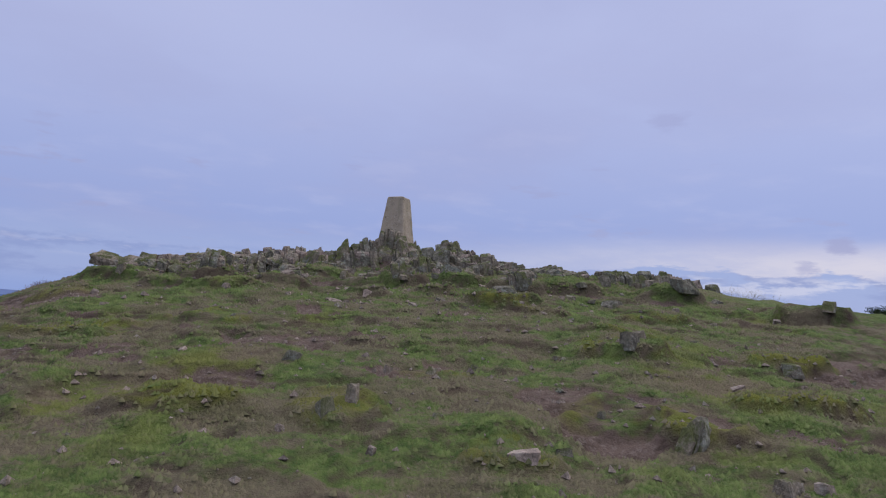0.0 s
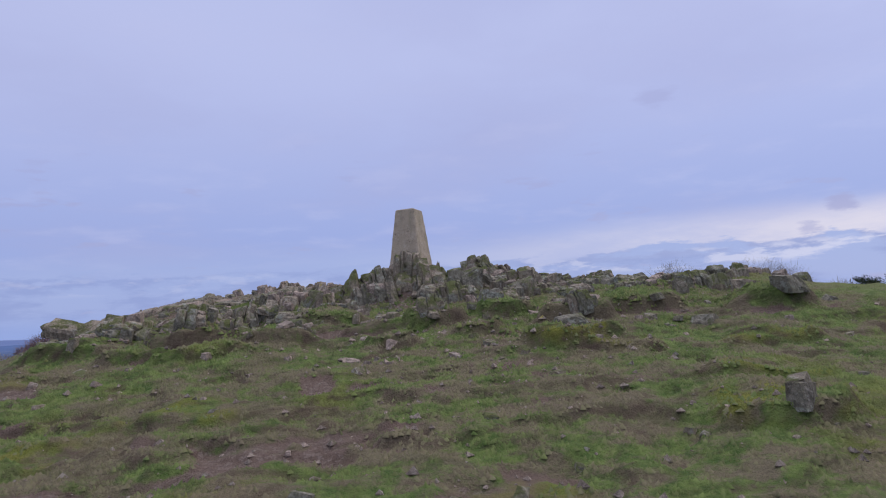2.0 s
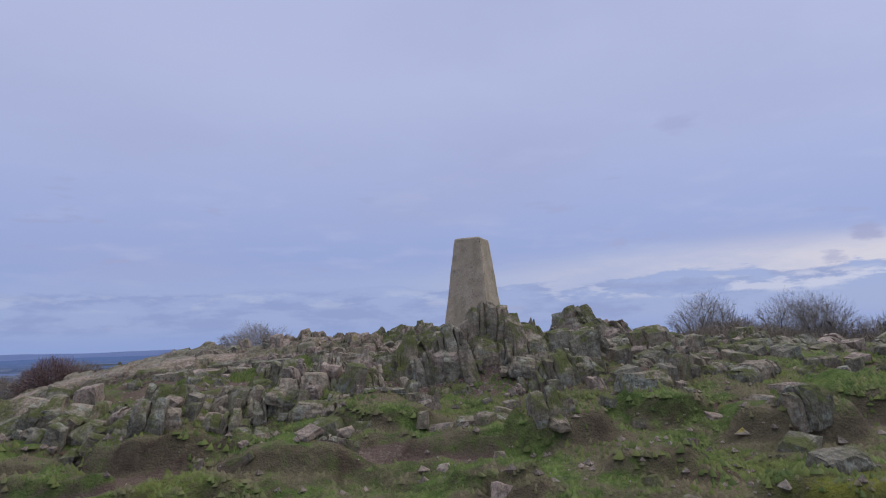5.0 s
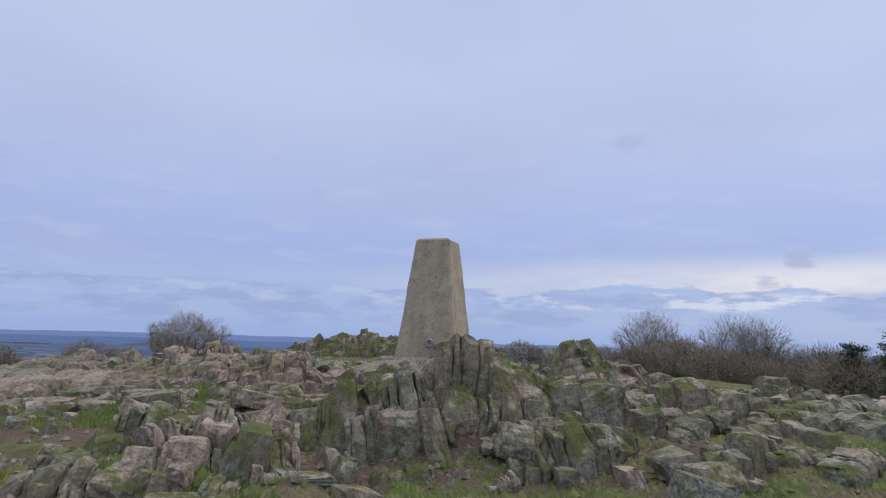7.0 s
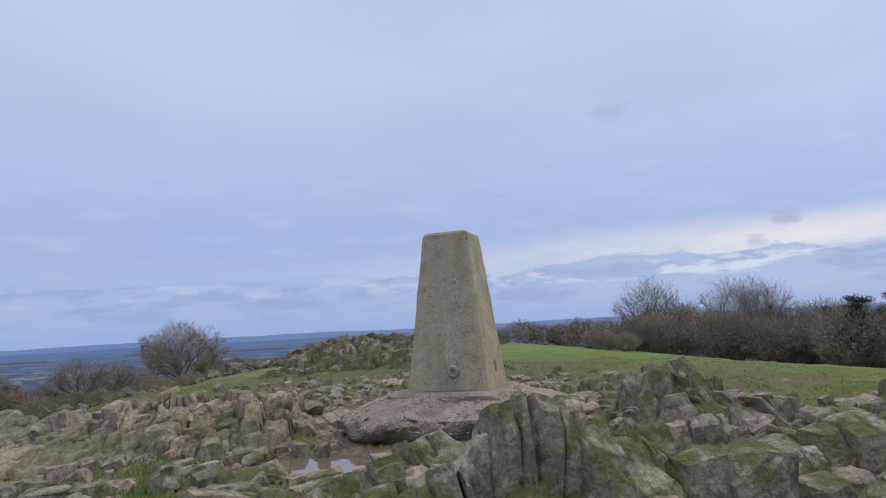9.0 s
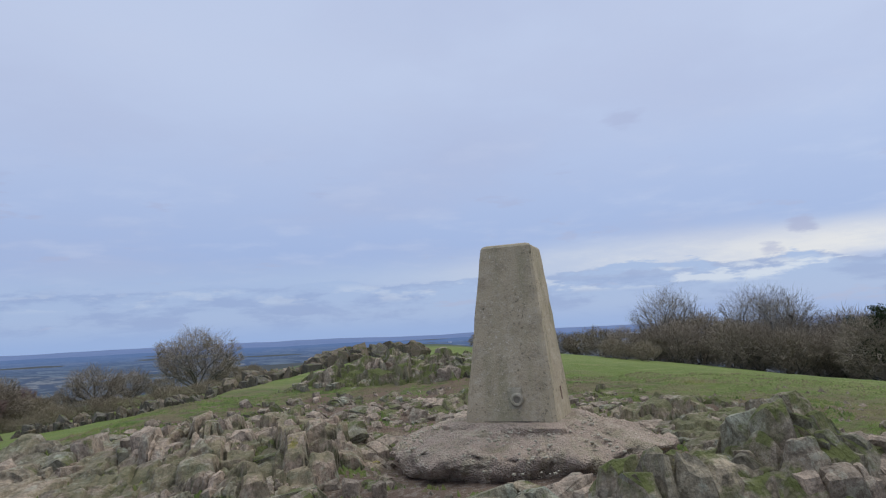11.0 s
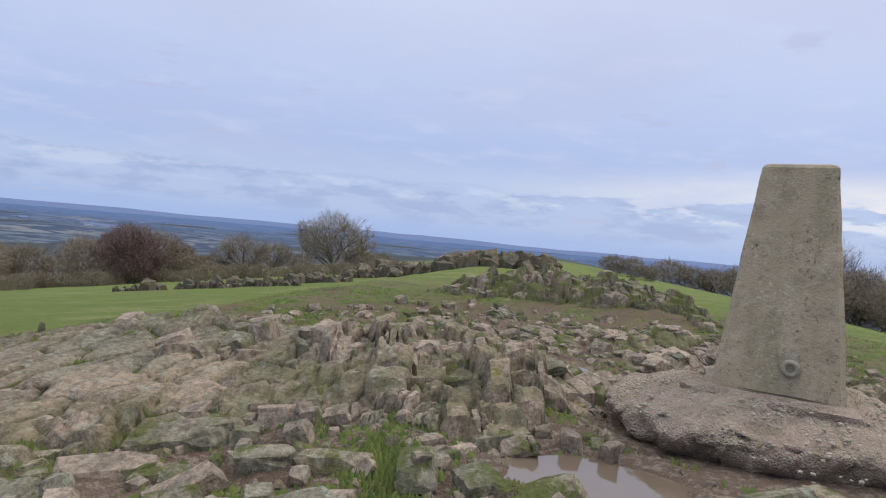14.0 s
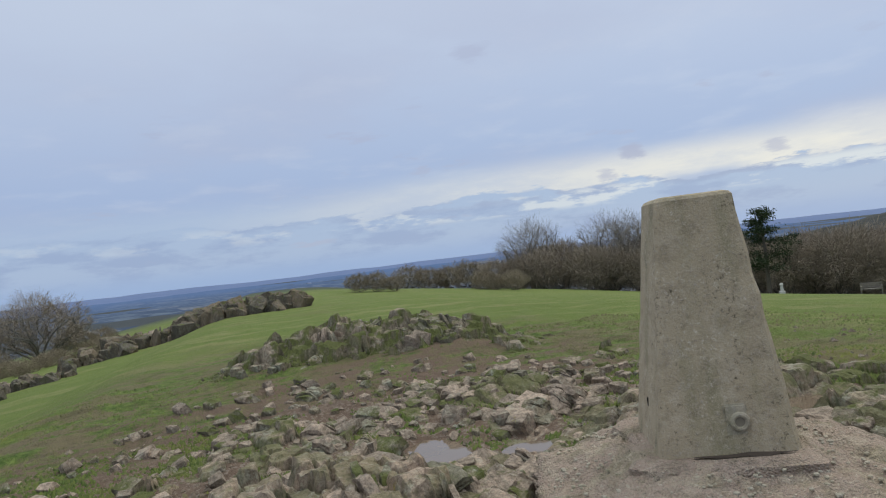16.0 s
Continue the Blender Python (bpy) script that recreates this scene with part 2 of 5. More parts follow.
def turf_material():
    k = Mat("worn_hill_turf", 0.95, 0.15)
    n2, n3, n4 = k.noise(3.0, 5, 0.6, stretch=(0.5, 1.1, 1.0)), k.noise(11, 5, 0.65), k.noise(70, 3, 0.7)
    soil = k.mix(n4, (0.072, 0.050, 0.038), (0.215, 0.156, 0.118))
    soil = k.mix(k.math("MULTIPLY", k.ramp(k.noise(6, 5), 0.45, 0.6), 0.6), soil, (0.145, 0.105, 0.080))
    bare = k.math("ADD", k.math("MULTIPLY", n2, 0.55), k.math("ADD", k.math("MULTIPLY", n3, 0.35), k.math("MULTIPLY", k.attr("soil"), 0.26)))
    c = k.mix(k.ramp(bare, 0.500, 0.640), turf_green(k), soil)
    c = k.mix(k.math("MULTIPLY", k.attr("cushion"), k.ramp(k.noise(2.6, 5), 0.38, 0.56)), c, k.mix(n4, (0.085, 0.100, 0.014), (0.215, 0.215, 0.036)))
    torn = k.math("MULTIPLY", k.attr("lip"), k.ramp(k.noise(5.5, 5, 0.65), 0.34, 0.52))
    c = k.mix(torn, c, k.mix(n4, (0.034, 0.024, 0.017), (0.115, 0.080, 0.058)))
    grit = k.math("MULTIPLY", k.ramp(k.attr("soil"), 0.62, 1.0), k.ramp(k.noise(24, 4, 0.7), 0.50, 0.60))
    c = k.mix(grit, c, k.mix(n4, (0.150, 0.118, 0.095), (0.300, 0.250, 0.210)))
    # open meadow away from the crag: longer grass with pale dead streaks
    meadow = k.mix(k.noise(1.1, 5), (0.094, 0.134, 0.032), (0.156, 0.194, 0.056))
    meadow = k.mix(k.math("MULTIPLY", k.ramp(k.noise(0.6, 6, 0.65, stretch=(0.5, 1.4, 1)), 0.50, 0.66), 0.60), meadow, (0.235, 0.225, 0.105))
    meadow = k.mix(k.math("MULTIPLY", k.ramp(k.noise(0.25, 5), 0.55, 0.70), 0.4), meadow, (0.150, 0.140, 0.066))
    meadow = k.mix(k.math("MULTIPLY", k.ramp(n3, 0.45, 0.65), 0.30), meadow, (0.085, 0.118, 0.030))
    c = k.mix(k.attr("meadow"), c, meadow)
    # distant ground: dark woods tone with haze blue painted in
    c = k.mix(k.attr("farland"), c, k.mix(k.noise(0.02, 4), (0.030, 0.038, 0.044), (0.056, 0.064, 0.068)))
    k.color(c)
    k.bump(k.math("ADD", n3, k.math("MULTIPLY", n4, 0.5)), 0.9, 0.05)
    return k.m


TURF = turf_material()


def grass_material(name, a, b, tip):
    k = Mat(name, 0.8, 0.2)
    c = k.mix(k.island, a, b)
    c = k.mix(k.math("MULTIPLY", k.ramp(k.noise(0.9, 4), 0.45, 0.7), 0.7), c, tip)
    k.color(c)
    return k.m


def grass_blades():
    k = Mat("short_grass", 0.85, 0.15)
    k.color(k.mix(k.math("MULTIPLY", k.island, 0.45), turf_green(k), (0.115, 0.118, 0.046)))
    return k.m


GRASS = grass_blades()
MOSS = grass_material("moss_tufts", (0.044, 0.072, 0.016), (0.112, 0.135, 0.034), (0.130, 0.124, 0.042))


def concrete_material(name, a, b, pebbly):
    k = Mat(name, 0.92, 0.2)
    n1, n2, n3 = k.noise(2.2, 5, 0.6), k.noise(18, 5, 0.65), k.noise(120, 3, 0.7)
    c = k.mix(n1, a, b)
    c = k.mix(k.math("MULTIPLY", k.ramp(k.noise(3.0, 5, stretch=(2.2, 2.2, 0.4)), 0.46, 0.66), 0.55), c, (0.215, 0.205, 0.118))
    c = k.mix(k.math("MULTIPLY", k.ramp(k.noise(9, 7, 0.75), 0.50, 0.64), 0.40), c, (0.140, 0.118, 0.080))
    peb, n4 = k.cells(85, feature="F1"), k.noise(75, 4, 0.75)
    c = k.mix(k.math("MULTIPLY", k.ramp(n4, 0.50, 0.66), 0.65), c, k.mix(n3, (0.30, 0.26, 0.20), (0.46, 0.42, 0.34)))
    c = k.mix(k.math("MULTIPLY", k.ramp(k.noise(6.5, 7, 0.75), 0.50, 0.64), 0.5), c, (0.470, 0.405, 0.310))
    c = k.mix(k.math("MULTIPLY", k.ramp(k.noise(34, 6, 0.8), 0.54, 0.64), k.ramp(k.noise(3.6, 4, 0.6), 0.40, 0.62)), c, (0.105, 0.088, 0.060))
    c = k.mix(k.math("MULTIPLY", k.ramp(k.noise(42, 6, 0.8), 0.54, 0.64), k.ramp(k.noise(4.4, 4, 0.6), 0.42, 0.62)), c, (0.540, 0.480, 0.390))
    c = k.mix(k.math("MULTIPLY", k.ramp(k.math("SUBTRACT", 0.33, peb), 0.0, 0.10), k.math("MULTIPLY", k.ramp(n2, 0.46, 0.60), pebbly)), c, k.mix(n4, (0.16, 0.12, 0.09), (0.52, 0.47, 0.40)))
    k.color(c)
    k.bump(k.math("ADD", k.math("MULTIPLY", n2, 0.7), k.math("SUBTRACT", k.math("MULTIPLY", n4, 0.8), k.math("MULTIPLY", peb, (1.1 if pebbly == 1.0 else 0.2) * pebbly))), 0.9 if pebbly == 1.0 else 0.6, 0.016 if pebbly == 1.0 else 0.012)
    return k.m


CONCRETE = concrete_material("weathered_pillar_concrete", (0.325, 0.268, 0.182), (0.460, 0.388, 0.278), 0.90)
CONCRETE_PALE = concrete_material("smooth_pale_concrete", (0.340, 0.310, 0.245), (0.440, 0.405, 0.330), 0.1)
PLINTH = concrete_material("pebbly_plinth_concrete", (0.290, 0.222, 0.178), (0.440, 0.348, 0.288), 1.0)


def plain(name, a, b, scale=20, rough=0.8, metal=0.0):
    k = Mat(name, rough)
    n = k.noise(scale, 4, 0.6)
    k.color(k.mix(n, a, b))
    k.b.inputs["Metallic"].default_value = metal
    k.bump(n, 0.4, 0.01)
    return k.m


BARK = plain("grey_brown_bark", (0.060, 0.050, 0.040), (0.130, 0.115, 0.095), 9)
BARK_PALE = plain("pale_lichened_bark", (0.130, 0.125, 0.110), (0.240, 0.230, 0.205), 7)
TIMBER = plain("weathered_bench_timber", (0.150, 0.135, 0.115), (0.260, 0.240, 0.205), 12)
STONE_WHITE = plain("pale_dressed_stone", (0.420, 0.410, 0.380), (0.580, 0.570, 0.540), 12)
WHITE_WALL = plain("whitewashed_wall", (0.620, 0.640, 0.700), (0.740, 0.760, 0.800), 0.2)
BRASS = plain("dull_grey_metal", (0.230, 0.220, 0.195), (0.360, 0.345, 0.310), 60, 0.55, 0.3)
RUST = plain("rust_brown_stain", (0.095, 0.055, 0.038), (0.160, 0.095, 0.068), 40)
BORE = plain("grey_mortar_hollow", (0.150, 0.132, 0.100), (0.230, 0.205, 0.160), 40)
DARK = plain("dark_hollow", (0.012, 0.011, 0.010), (0.022, 0.020, 0.018), 20)
SOIL = plain("wet_dark_soil", (0.035, 0.026, 0.020), (0.080, 0.062, 0.050), 25)


def twig_material(name, a, b):
    k = Mat(name, 0.9, 0.1)
    k.color(k.mix(k.math("ADD", k.math("MULTIPLY", k.island, 0.6), k.math("MULTIPLY", k.rand, 0.4)), a, b))
    return k.m


TWIG = twig_material("brown_grey_twigs", (0.182, 0.154, 0.118), (0.335, 0.284, 0.222))
TWIG_OLIVE = twig_material("olive_twigs", (0.180, 0.152, 0.108), (0.320, 0.272, 0.198))
TWIG_RED = twig_material("purple_red_twigs", (0.140, 0.092, 0.086), (0.225, 0.158, 0.146))
TWIG_PALE = twig_material("pale_silver_twigs", (0.190, 0.172, 0.145), (0.330, 0.300, 0.256))
# blue-grey paints the haze in front of far woods into their twigs
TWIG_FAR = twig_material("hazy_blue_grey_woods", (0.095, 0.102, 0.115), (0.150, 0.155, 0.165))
NEEDLE = twig_material("dark_pine_needles", (0.018, 0.028, 0.014), (0.045, 0.062, 0.030))


def water_material():
    k = Mat("muddy_puddle_water", 0.04, 0.9)
    k.color(k.mix(k.noise(2.5, 4), (0.125, 0.092, 0.066), (0.175, 0.135, 0.100)))
    k.bump(k.noise(14, 3), 0.06, 0.01)
    return k.m


WATER = water_material()


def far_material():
    """Far farmland and woods, the blue of the air painted into their colours."""
    k = Mat("haze_tinted_farmland", 1.0, 0.0)
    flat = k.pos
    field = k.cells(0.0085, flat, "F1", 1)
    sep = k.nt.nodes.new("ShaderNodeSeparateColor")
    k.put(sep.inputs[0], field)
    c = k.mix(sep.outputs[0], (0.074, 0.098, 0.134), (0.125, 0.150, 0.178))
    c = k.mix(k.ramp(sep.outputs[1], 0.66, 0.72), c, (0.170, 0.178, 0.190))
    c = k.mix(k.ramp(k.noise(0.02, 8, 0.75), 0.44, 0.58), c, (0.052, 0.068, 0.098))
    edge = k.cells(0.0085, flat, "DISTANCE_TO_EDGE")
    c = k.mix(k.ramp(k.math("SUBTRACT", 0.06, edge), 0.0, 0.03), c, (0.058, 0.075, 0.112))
    # haze painted in: the colour turns bluer with distance from the origin
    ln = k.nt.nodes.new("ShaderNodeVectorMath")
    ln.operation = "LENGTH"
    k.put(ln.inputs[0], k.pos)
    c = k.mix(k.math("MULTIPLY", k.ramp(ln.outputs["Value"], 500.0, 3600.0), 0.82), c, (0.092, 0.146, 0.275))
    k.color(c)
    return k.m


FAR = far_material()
# the hills' haze is put into this blue base colour
HILLS = plain("haze_tinted_hills", (0.090, 0.135, 0.260), (0.120, 0.168, 0.295), 0.01, 1.0)
WOODED = plain("wooded_hill", (0.018, 0.021, 0.022), (0.034, 0.036, 0.034), 0.06, 1.0)


# ---- the hill's shape ----
PX, PY, PZ, PTURN = -0.818, 13.57, 2.71, -22.9      # the pillar


def hash2(i, j, seed):
    h = (i.astype(np.int64) * 374761393 + j.astype(np.int64) * 668265263 + seed * 974711) & 0x7FFFFFFF
    h = ((h ^ (h >> 13)) * 1274126177) & 0x7FFFFFFF
    return ((h ^ (h >> 16)) & 0xFFFF) / 65535.0


def vnoise(x, y, seed):
    i, j = np.floor(x), np.floor(y)
    fx, fy = x - i, y - j
    fx, fy = fx * fx * (3 - 2 * fx), fy * fy * (3 - 2 * fy)
    a, b, c, d = hash2(i, j, seed), hash2(i + 1, j, seed), hash2(i, j + 1, seed), hash2(i + 1, j + 1, seed)
    return (a * (1 - fx) + b * fx) * (1 - fy) + (c * (1 - fx) + d * fx) * fy - 0.5


def fbm(x, y, size, octaves, seed):
    total, amp = 0, 1.0
    for o in range(octaves):
        total = total + amp * vnoise(x / size * 2 ** o + 17.3 * o, y / size * 2 ** o + 9.1 * o, seed + o)
        amp *= 0.55
    return total


# rocky rises of the summit: x, y, half widths, rise
CRAG = [
    (-0.75, 11.00, 0.70, 0.42, 0.34), (0.25, 11.95, 0.50, 0.40, 0.20), (0.95, 11.65, 0.50, 0.40, 0.07),
    (-1.70, 10.75, 0.70, 0.45, 0.14), (-2.55, 10.20, 0.80, 0.45, 0.12), (-3.70, 9.90, 0.80, 0.45, 0.07),
    (-4.90, 10.70, 0.55, 0.45, 0.04), (1.55, 12.10, 0.60, 0.50, 0.05), (2.90, 10.75, 0.60, 0.45, 0.12),
    (4.40, 11.90, 0.70, 0.40, 0.16), (1.35, 10.65, 0.80, 0.40, 0.08), (2.30, 11.40, 0.80, 0.45, 0.03), (-4.70, 14.35, 0.60, 0.35, 0.12), (-3.30, 14.00, 0.80, 0.45, 0.16), (-2.40, 14.50, 0.70, 0.40, 0.08),
]
BACK = [(-1.70, 20.90, 1.10, 0.90, 0.36), (-0.50, 20.20, 0.95, 0.90, 0.30), (-3.00, 20.60, 1.10, 0.80, 0.14), (-0.85, 16.20, 0.55, 0.50, 0.14)]
MOUND = [(0.70, 8.35, 0.55, 0.40, 0.14), (1.30, 9.35, 0.60, 0.40, 0.10), (-0.45, 9.30, 0.35, 0.25, 0.08), (2.20, 9.95, 0.60, 0.40, 0.08), (-5.0, 9.4, 0.8, 0.4, 0.06),
         (-1.6, 9.75, 0.5, 0.25, 0.07), (-2.4, 9.45, 0.6, 0.22, 0.07), (-3.4, 9.15, 0.6, 0.25, 0.07), (0.2, 10.0, 0.5, 0.25, 0.08), (1.9, 9.0, 0.5, 0.25, 0.06), (3.2, 9.6, 0.6, 0.3, 0.08), (0.0, 8.9, 0.35, 0.2, 0.05), (1.1, 10.2, 0.5, 0.25, 0.06)]
POOLS = [(-1.90, 12.55, 0.42, 0.29, 2.385), (-1.84, 15.38, 0.20, 0.34, 2.355), (-1.25, 15.02, 0.17, 0.13, 2.360), (0.57, 14.42, 0.35, 0.20, 2.470)]


# turf hummocks with a steep worn face on the downhill side: x, y, half widths, rise
HUMMOCKS = [
    (-0.57, 4.45, 0.42, 0.42, 0.07), (0.55, 3.95, 0.40, 0.35, 0.07), (1.35, 4.70, 0.50, 0.42, 0.08), (1.90, 4.45, 0.40, 0.35, 0.08), (1.90, 6.25, 0.50, 0.40, 0.15), (2.95, 5.10, 0.60, 0.40, 0.10),
    (-1.75, 4.45, 0.60, 0.35, 0.08), (-3.40, 6.40, 0.90, 0.40, 0.08), (-2.40, 6.90, 0.70, 0.35, 0.07), (0.10, 5.60, 0.45, 0.30, 0.05), (3.60, 6.50, 0.50, 0.35, 0.11), (5.40, 9.00, 0.70, 0.50, 0.16),
    (0.95, 8.30, 0.55, 0.50, 0.14), (1.40, 8.10, 0.50, 0.35, 0.08), (-2.25, 9.10, 0.60, 0.35, 0.10), (-3.20, 9.45, 0.60, 0.40, 0.14), (-0.40, 9.30, 0.40, 0.35, 0.12), (1.25, 9.35, 0.55, 0.40, 0.14),
    (0.45, 9.75, 0.50, 0.35, 0.10), (-1.00, 9.35, 0.45, 0.30, 0.08), (-4.40, 9.35, 0.70, 0.35, 0.10), (2.10, 9.90, 0.60, 0.40, 0.11), (3.60, 9.60, 0.60, 0.40, 0.12), (-3.70, 9.00, 0.50, 0.25, 0.08),
    (-1.65, 9.75, 0.50, 0.35, 0.09), (-2.80, 8.60, 0.60, 0.25, 0.06), (-0.85, 8.75, 0.35, 0.22, 0.06), (0.05, 8.75, 0.35, 0.25, 0.07), (2.90, 8.30, 0.60, 0.30, 0.07), (2.20, 7.10, 0.60, 0.30, 0.07), (-4.60, 8.30, 0.60, 0.30, 0.06),
]


def hummocks(x, y):
    """Their rise, and how much of the worn face shows, 0 to 1."""
    rise, face = np.zeros(x.shape), np.zeros(x.shape)
    if y.min() > 11 or y.max() < 2:
        return rise, face
    wx, wy = 0.5 * fbm(x, y, 0.5, 2, 401), 0.5 * fbm(x, y, 0.4, 2, 411)
    for a, b, p, q, h in HUMMOCKS:
        below = y < b
        d = np.hypot((x - a) / p + wx, (y - b) / np.where(below, 0.62 * q, 1.5 * q) + wy)
        e = np.clip((1.0 - d) / np.where(below, 0.34, 0.8), 0, 1)
        e = e * e * (3 - 2 * e)
        rise = rise + (1.45 if b > 8.4 else 1.0) * h * e
        face = np.maximum(face, np.clip(4 * e * (1 - e), 0, 1) * (y < b - 0.15 * q) * min(0.45, h / 0.2))
    return rise, face


def lips(x, y):
    """Small broken steps of turf across the slope: their rise and their bare faces."""
    if y.min() > 11:
        return np.zeros(x.shape), np.zeros(x.shape)
    n = fbm(x * 0.72, y, 0.75, 4, 421)
    e = np.clip((n + 0.02) / 0.10, 0, 1)
    m = fbm(x * 0.80 + 40, y, 0.36, 3, 431)
    g = np.clip((m - 0.03) / 0.12, 0, 1)
    here = np.clip((11.0 - y) / 1.5, 0, 1)
    down = fbm(x * 0.72, y + 0.05, 0.75, 4, 421) > n
    down2 = fbm(x * 0.80 + 40, y + 0.04, 0.36, 3, 431) > m
    return here * (0.045 * e + 0.026 * g), here * np.maximum(0.8 * (4 * e * (1 - e)) * down, 0.55 * (4 * g * (1 - g)) * down2)


def bumps(x, y, rows):
    return sum(h * np.exp(-(((x - a) / p) ** 2 + ((y - b) / q) ** 2)) for a, b, p, q, h in rows)


def soft_min(a, b, k):
    h = np.clip(0.5 + 0.5 * (b - a) / k, 0, 1)
    return b * (1 - h) + a * h - k * h * (1 - h)


def soft_over(v, k):
    return 0.5 * (v + np.sqrt(v * v + k * k))


def slab_zone(x, y):
    return np.exp(-((x + 5.2) / 1.9) ** 4 - ((y - 13.25 - 0.28 * (x + 4.9)) / 1.35) ** 4)


def basin(x, y):
    """The muddy hollow behind the ledges."""
    return np.exp(-((x + 1.5) / 0.95) ** 4 - ((y - 15.15) / 1.0) ** 4)


def rocky(x, y):
    """How rocky the ground is, 0 to 1."""
    r = np.exp(-((np.hypot((x + 1.4) / 4.2, (y - 13.0) / np.where(y < 13, 2.7, 5.2))) ** 4)) * np.where(y < 14.5, 1.0, np.clip(1.0 - 0.10 * (y - 14.5), 0.55, 1))
    r = np.maximum(r, slab_zone(x, y))
    r = np.maximum(r, np.clip(3.2 * bumps(x, y, CRAG), 0, 1))
    r = np.maximum(r, np.clip(2.6 * bumps(x, y, BACK), 0, 1))
    return r


def scars(x, y):
    """Bare worn hollows in the turf, long across the slope, 0 to 1."""
    s = fbm(x * 0.42, y, 0.62, 3, 17) + 0.25 * fbm(x, y, 0.2, 2, 19)
    return np.clip((s - 0.17) * 9.0, 0, 1) * np.clip((12.5 - y) / 2.0, 0, 1)


def broad(x, y):
    side = soft_over(np.abs(x + 1.2) - 5.0, 2.0)
    drop = np.clip((-x - 5.2) / 3.8, 0, 1)
    ridge = 2.53 - 0.60 * drop * drop * (3 - 2 * drop) - np.where(x < 0, 0.128, 0.115) * side - 0.0003 * np.minimum(side, 120) ** 2 - 0.022 * soft_over(y - 15.5, 3.0)
    yy = np.maximum(y, -6.0)
    south = 0.03 + 0.178 * yy + 0.0027 * yy * np.abs(yy) - np.where(x < 0, 0.0060, 0.0035) * np.minimum(x * x, 100) - 0.02 * soft_over(np.abs(x) - 8, 2) - 0.12 * soft_over(-6.0 - y, 2.0) - 0.26 * soft_over(-x - 4.9, 0.8)
    return soft_min(ridge, south, 0.35)


def height(x, y):
    """The ground's height."""
    x, y = np.asarray(x, float), np.asarray(y, float)
    z = broad(x, y)
    r = np.hypot(x, y - 10)
    far = np.clip((r - 110) / 330, 0, 1)
    z = z * (1 - far) + far * (-46.0)
    near = np.clip(1.6 - r / 40, 0, 1)
    z = z + bumps(x, y, CRAG) + bumps(x, y, BACK) + 0.5 * bumps(x, y, MOUND) + hummocks(x, y)[0] + near * (lips(x, y)[0] - 0.03)
    flat = slab_zone(x, y)
    k = rocky(x, y)
    near = near * (1 - 0.85 * flat)
    z = z - 0.05 * flat + near * (0.07 * fbm(x, y, 1.7, 4, 3) + 0.075 * fbm(x * 0.7, y, 0.42, 3, 11) - 0.045 * scars(x, y))
    z = z + near * k * 0.07 * fbm(x, y, 0.22, 3, 31)
    z = z + np.clip((r - 60) / 100, 0, 1) * 6.0 * fbm(x, y, 90, 3, 41) * (1 - far)
    z = z - 0.11 * basin(x, y)
    for a, b, p, q, level in POOLS:
        m = np.exp(-(((x - a) / p) ** 2 + ((y - b) / q) ** 2) ** 2)
        z = z * (1 - m) + (level - 0.05 + 0.02 * fbm(x, y, 0.2, 2, 7)) * m
    m = np.exp(-(np.hypot(x - PX, y - PY) / 1.05) ** 4)
    return z * (1 - m) + (2.44 + 0.09 * (x - PX)) * m


def lines(lo, hi, step, reach, grow):
    mid = list(np.arange(lo, hi + step / 2, step))
    out, d, p = [], step, mid[-1]
    while p < reach:
        d *= grow
        p += d
        out.append(p)
    back, d, p = [], step, mid[0]
    while p > -reach:
        d *= grow
        p -= d
        back.append(p)
    return np.array(back[::-1] + mid + out)


def sheet(name, X, Y, Z, mat, attrs=()):
    """A grid of quads as one mesh object."""
    rows, cols = X.shape
    me = bpy.data.meshes.new(name)
    idx = np.arange(rows * cols).reshape(rows, cols)
    quads = np.stack([idx[:-1, :-1], idx[:-1, 1:], idx[1:, 1:], idx[1:, :-1]], -1).reshape(-1, 4)
    me.from_pydata(np.stack([X, Y, Z], -1).reshape(-1, 3).tolist(), [], quads.tolist())
    for key, v in attrs:
        me.attributes.new(key, "FLOAT", "POINT").data.foreach_set("value", v.reshape(-1).astype(np.float32))
    me.polygons.foreach_set("use_smooth", [True] * len(me.polygons))
    me.materials.append(mat)
    return new(name, me)


gx, gy = lines(-6.5, 5.5, 0.045, 4800, 1.12), lines(1.6, 18.0, 0.036, 4800, 1.11)
GX, GY = np.meshgrid(gx, gy)
GZ = height(GX, GY)
soil_map = np.clip(1.05 * rocky(GX, GY) + 0.8 * scars(GX, GY) - 2.2 * bumps(GX, GY, MOUND) + 0.28 * np.exp(-((GX + 0.2 - 0.05 * GY) / 1.0) ** 2 - ((GY - 8.4) / 2.0) ** 2), 0, 1)
edge = np.hypot((GX + 1.2) / np.where(GX < -1.2, 6.6, 4.2), (GY - 14.0) / np.where(GY > 14, 9.2, 5.2)) + 0.5 * fbm(GX, GY, 2.0, 3, 51)
meadow_map = np.clip((edge - 0.80) * 1.6, 0, 1) * np.clip((GY - 11.0 + 0.25 * np.abs(GX + 1)) / 3.0, 0, 1)
soil_map = np.clip(soil_map + 0.42 * np.exp(-((GX + 2.2) / 3.2) ** 4 - ((GY - 17.2) / 2.6) ** 4), 0, 1)
soil_map = np.clip(soil_map - 5.0 * hummocks(GX, GY)[0], 0, 1) * (1 - meadow_map)
lip_map = np.clip(hummocks(GX, GY)[1] + lips(GX, GY)[1], 0, 1)
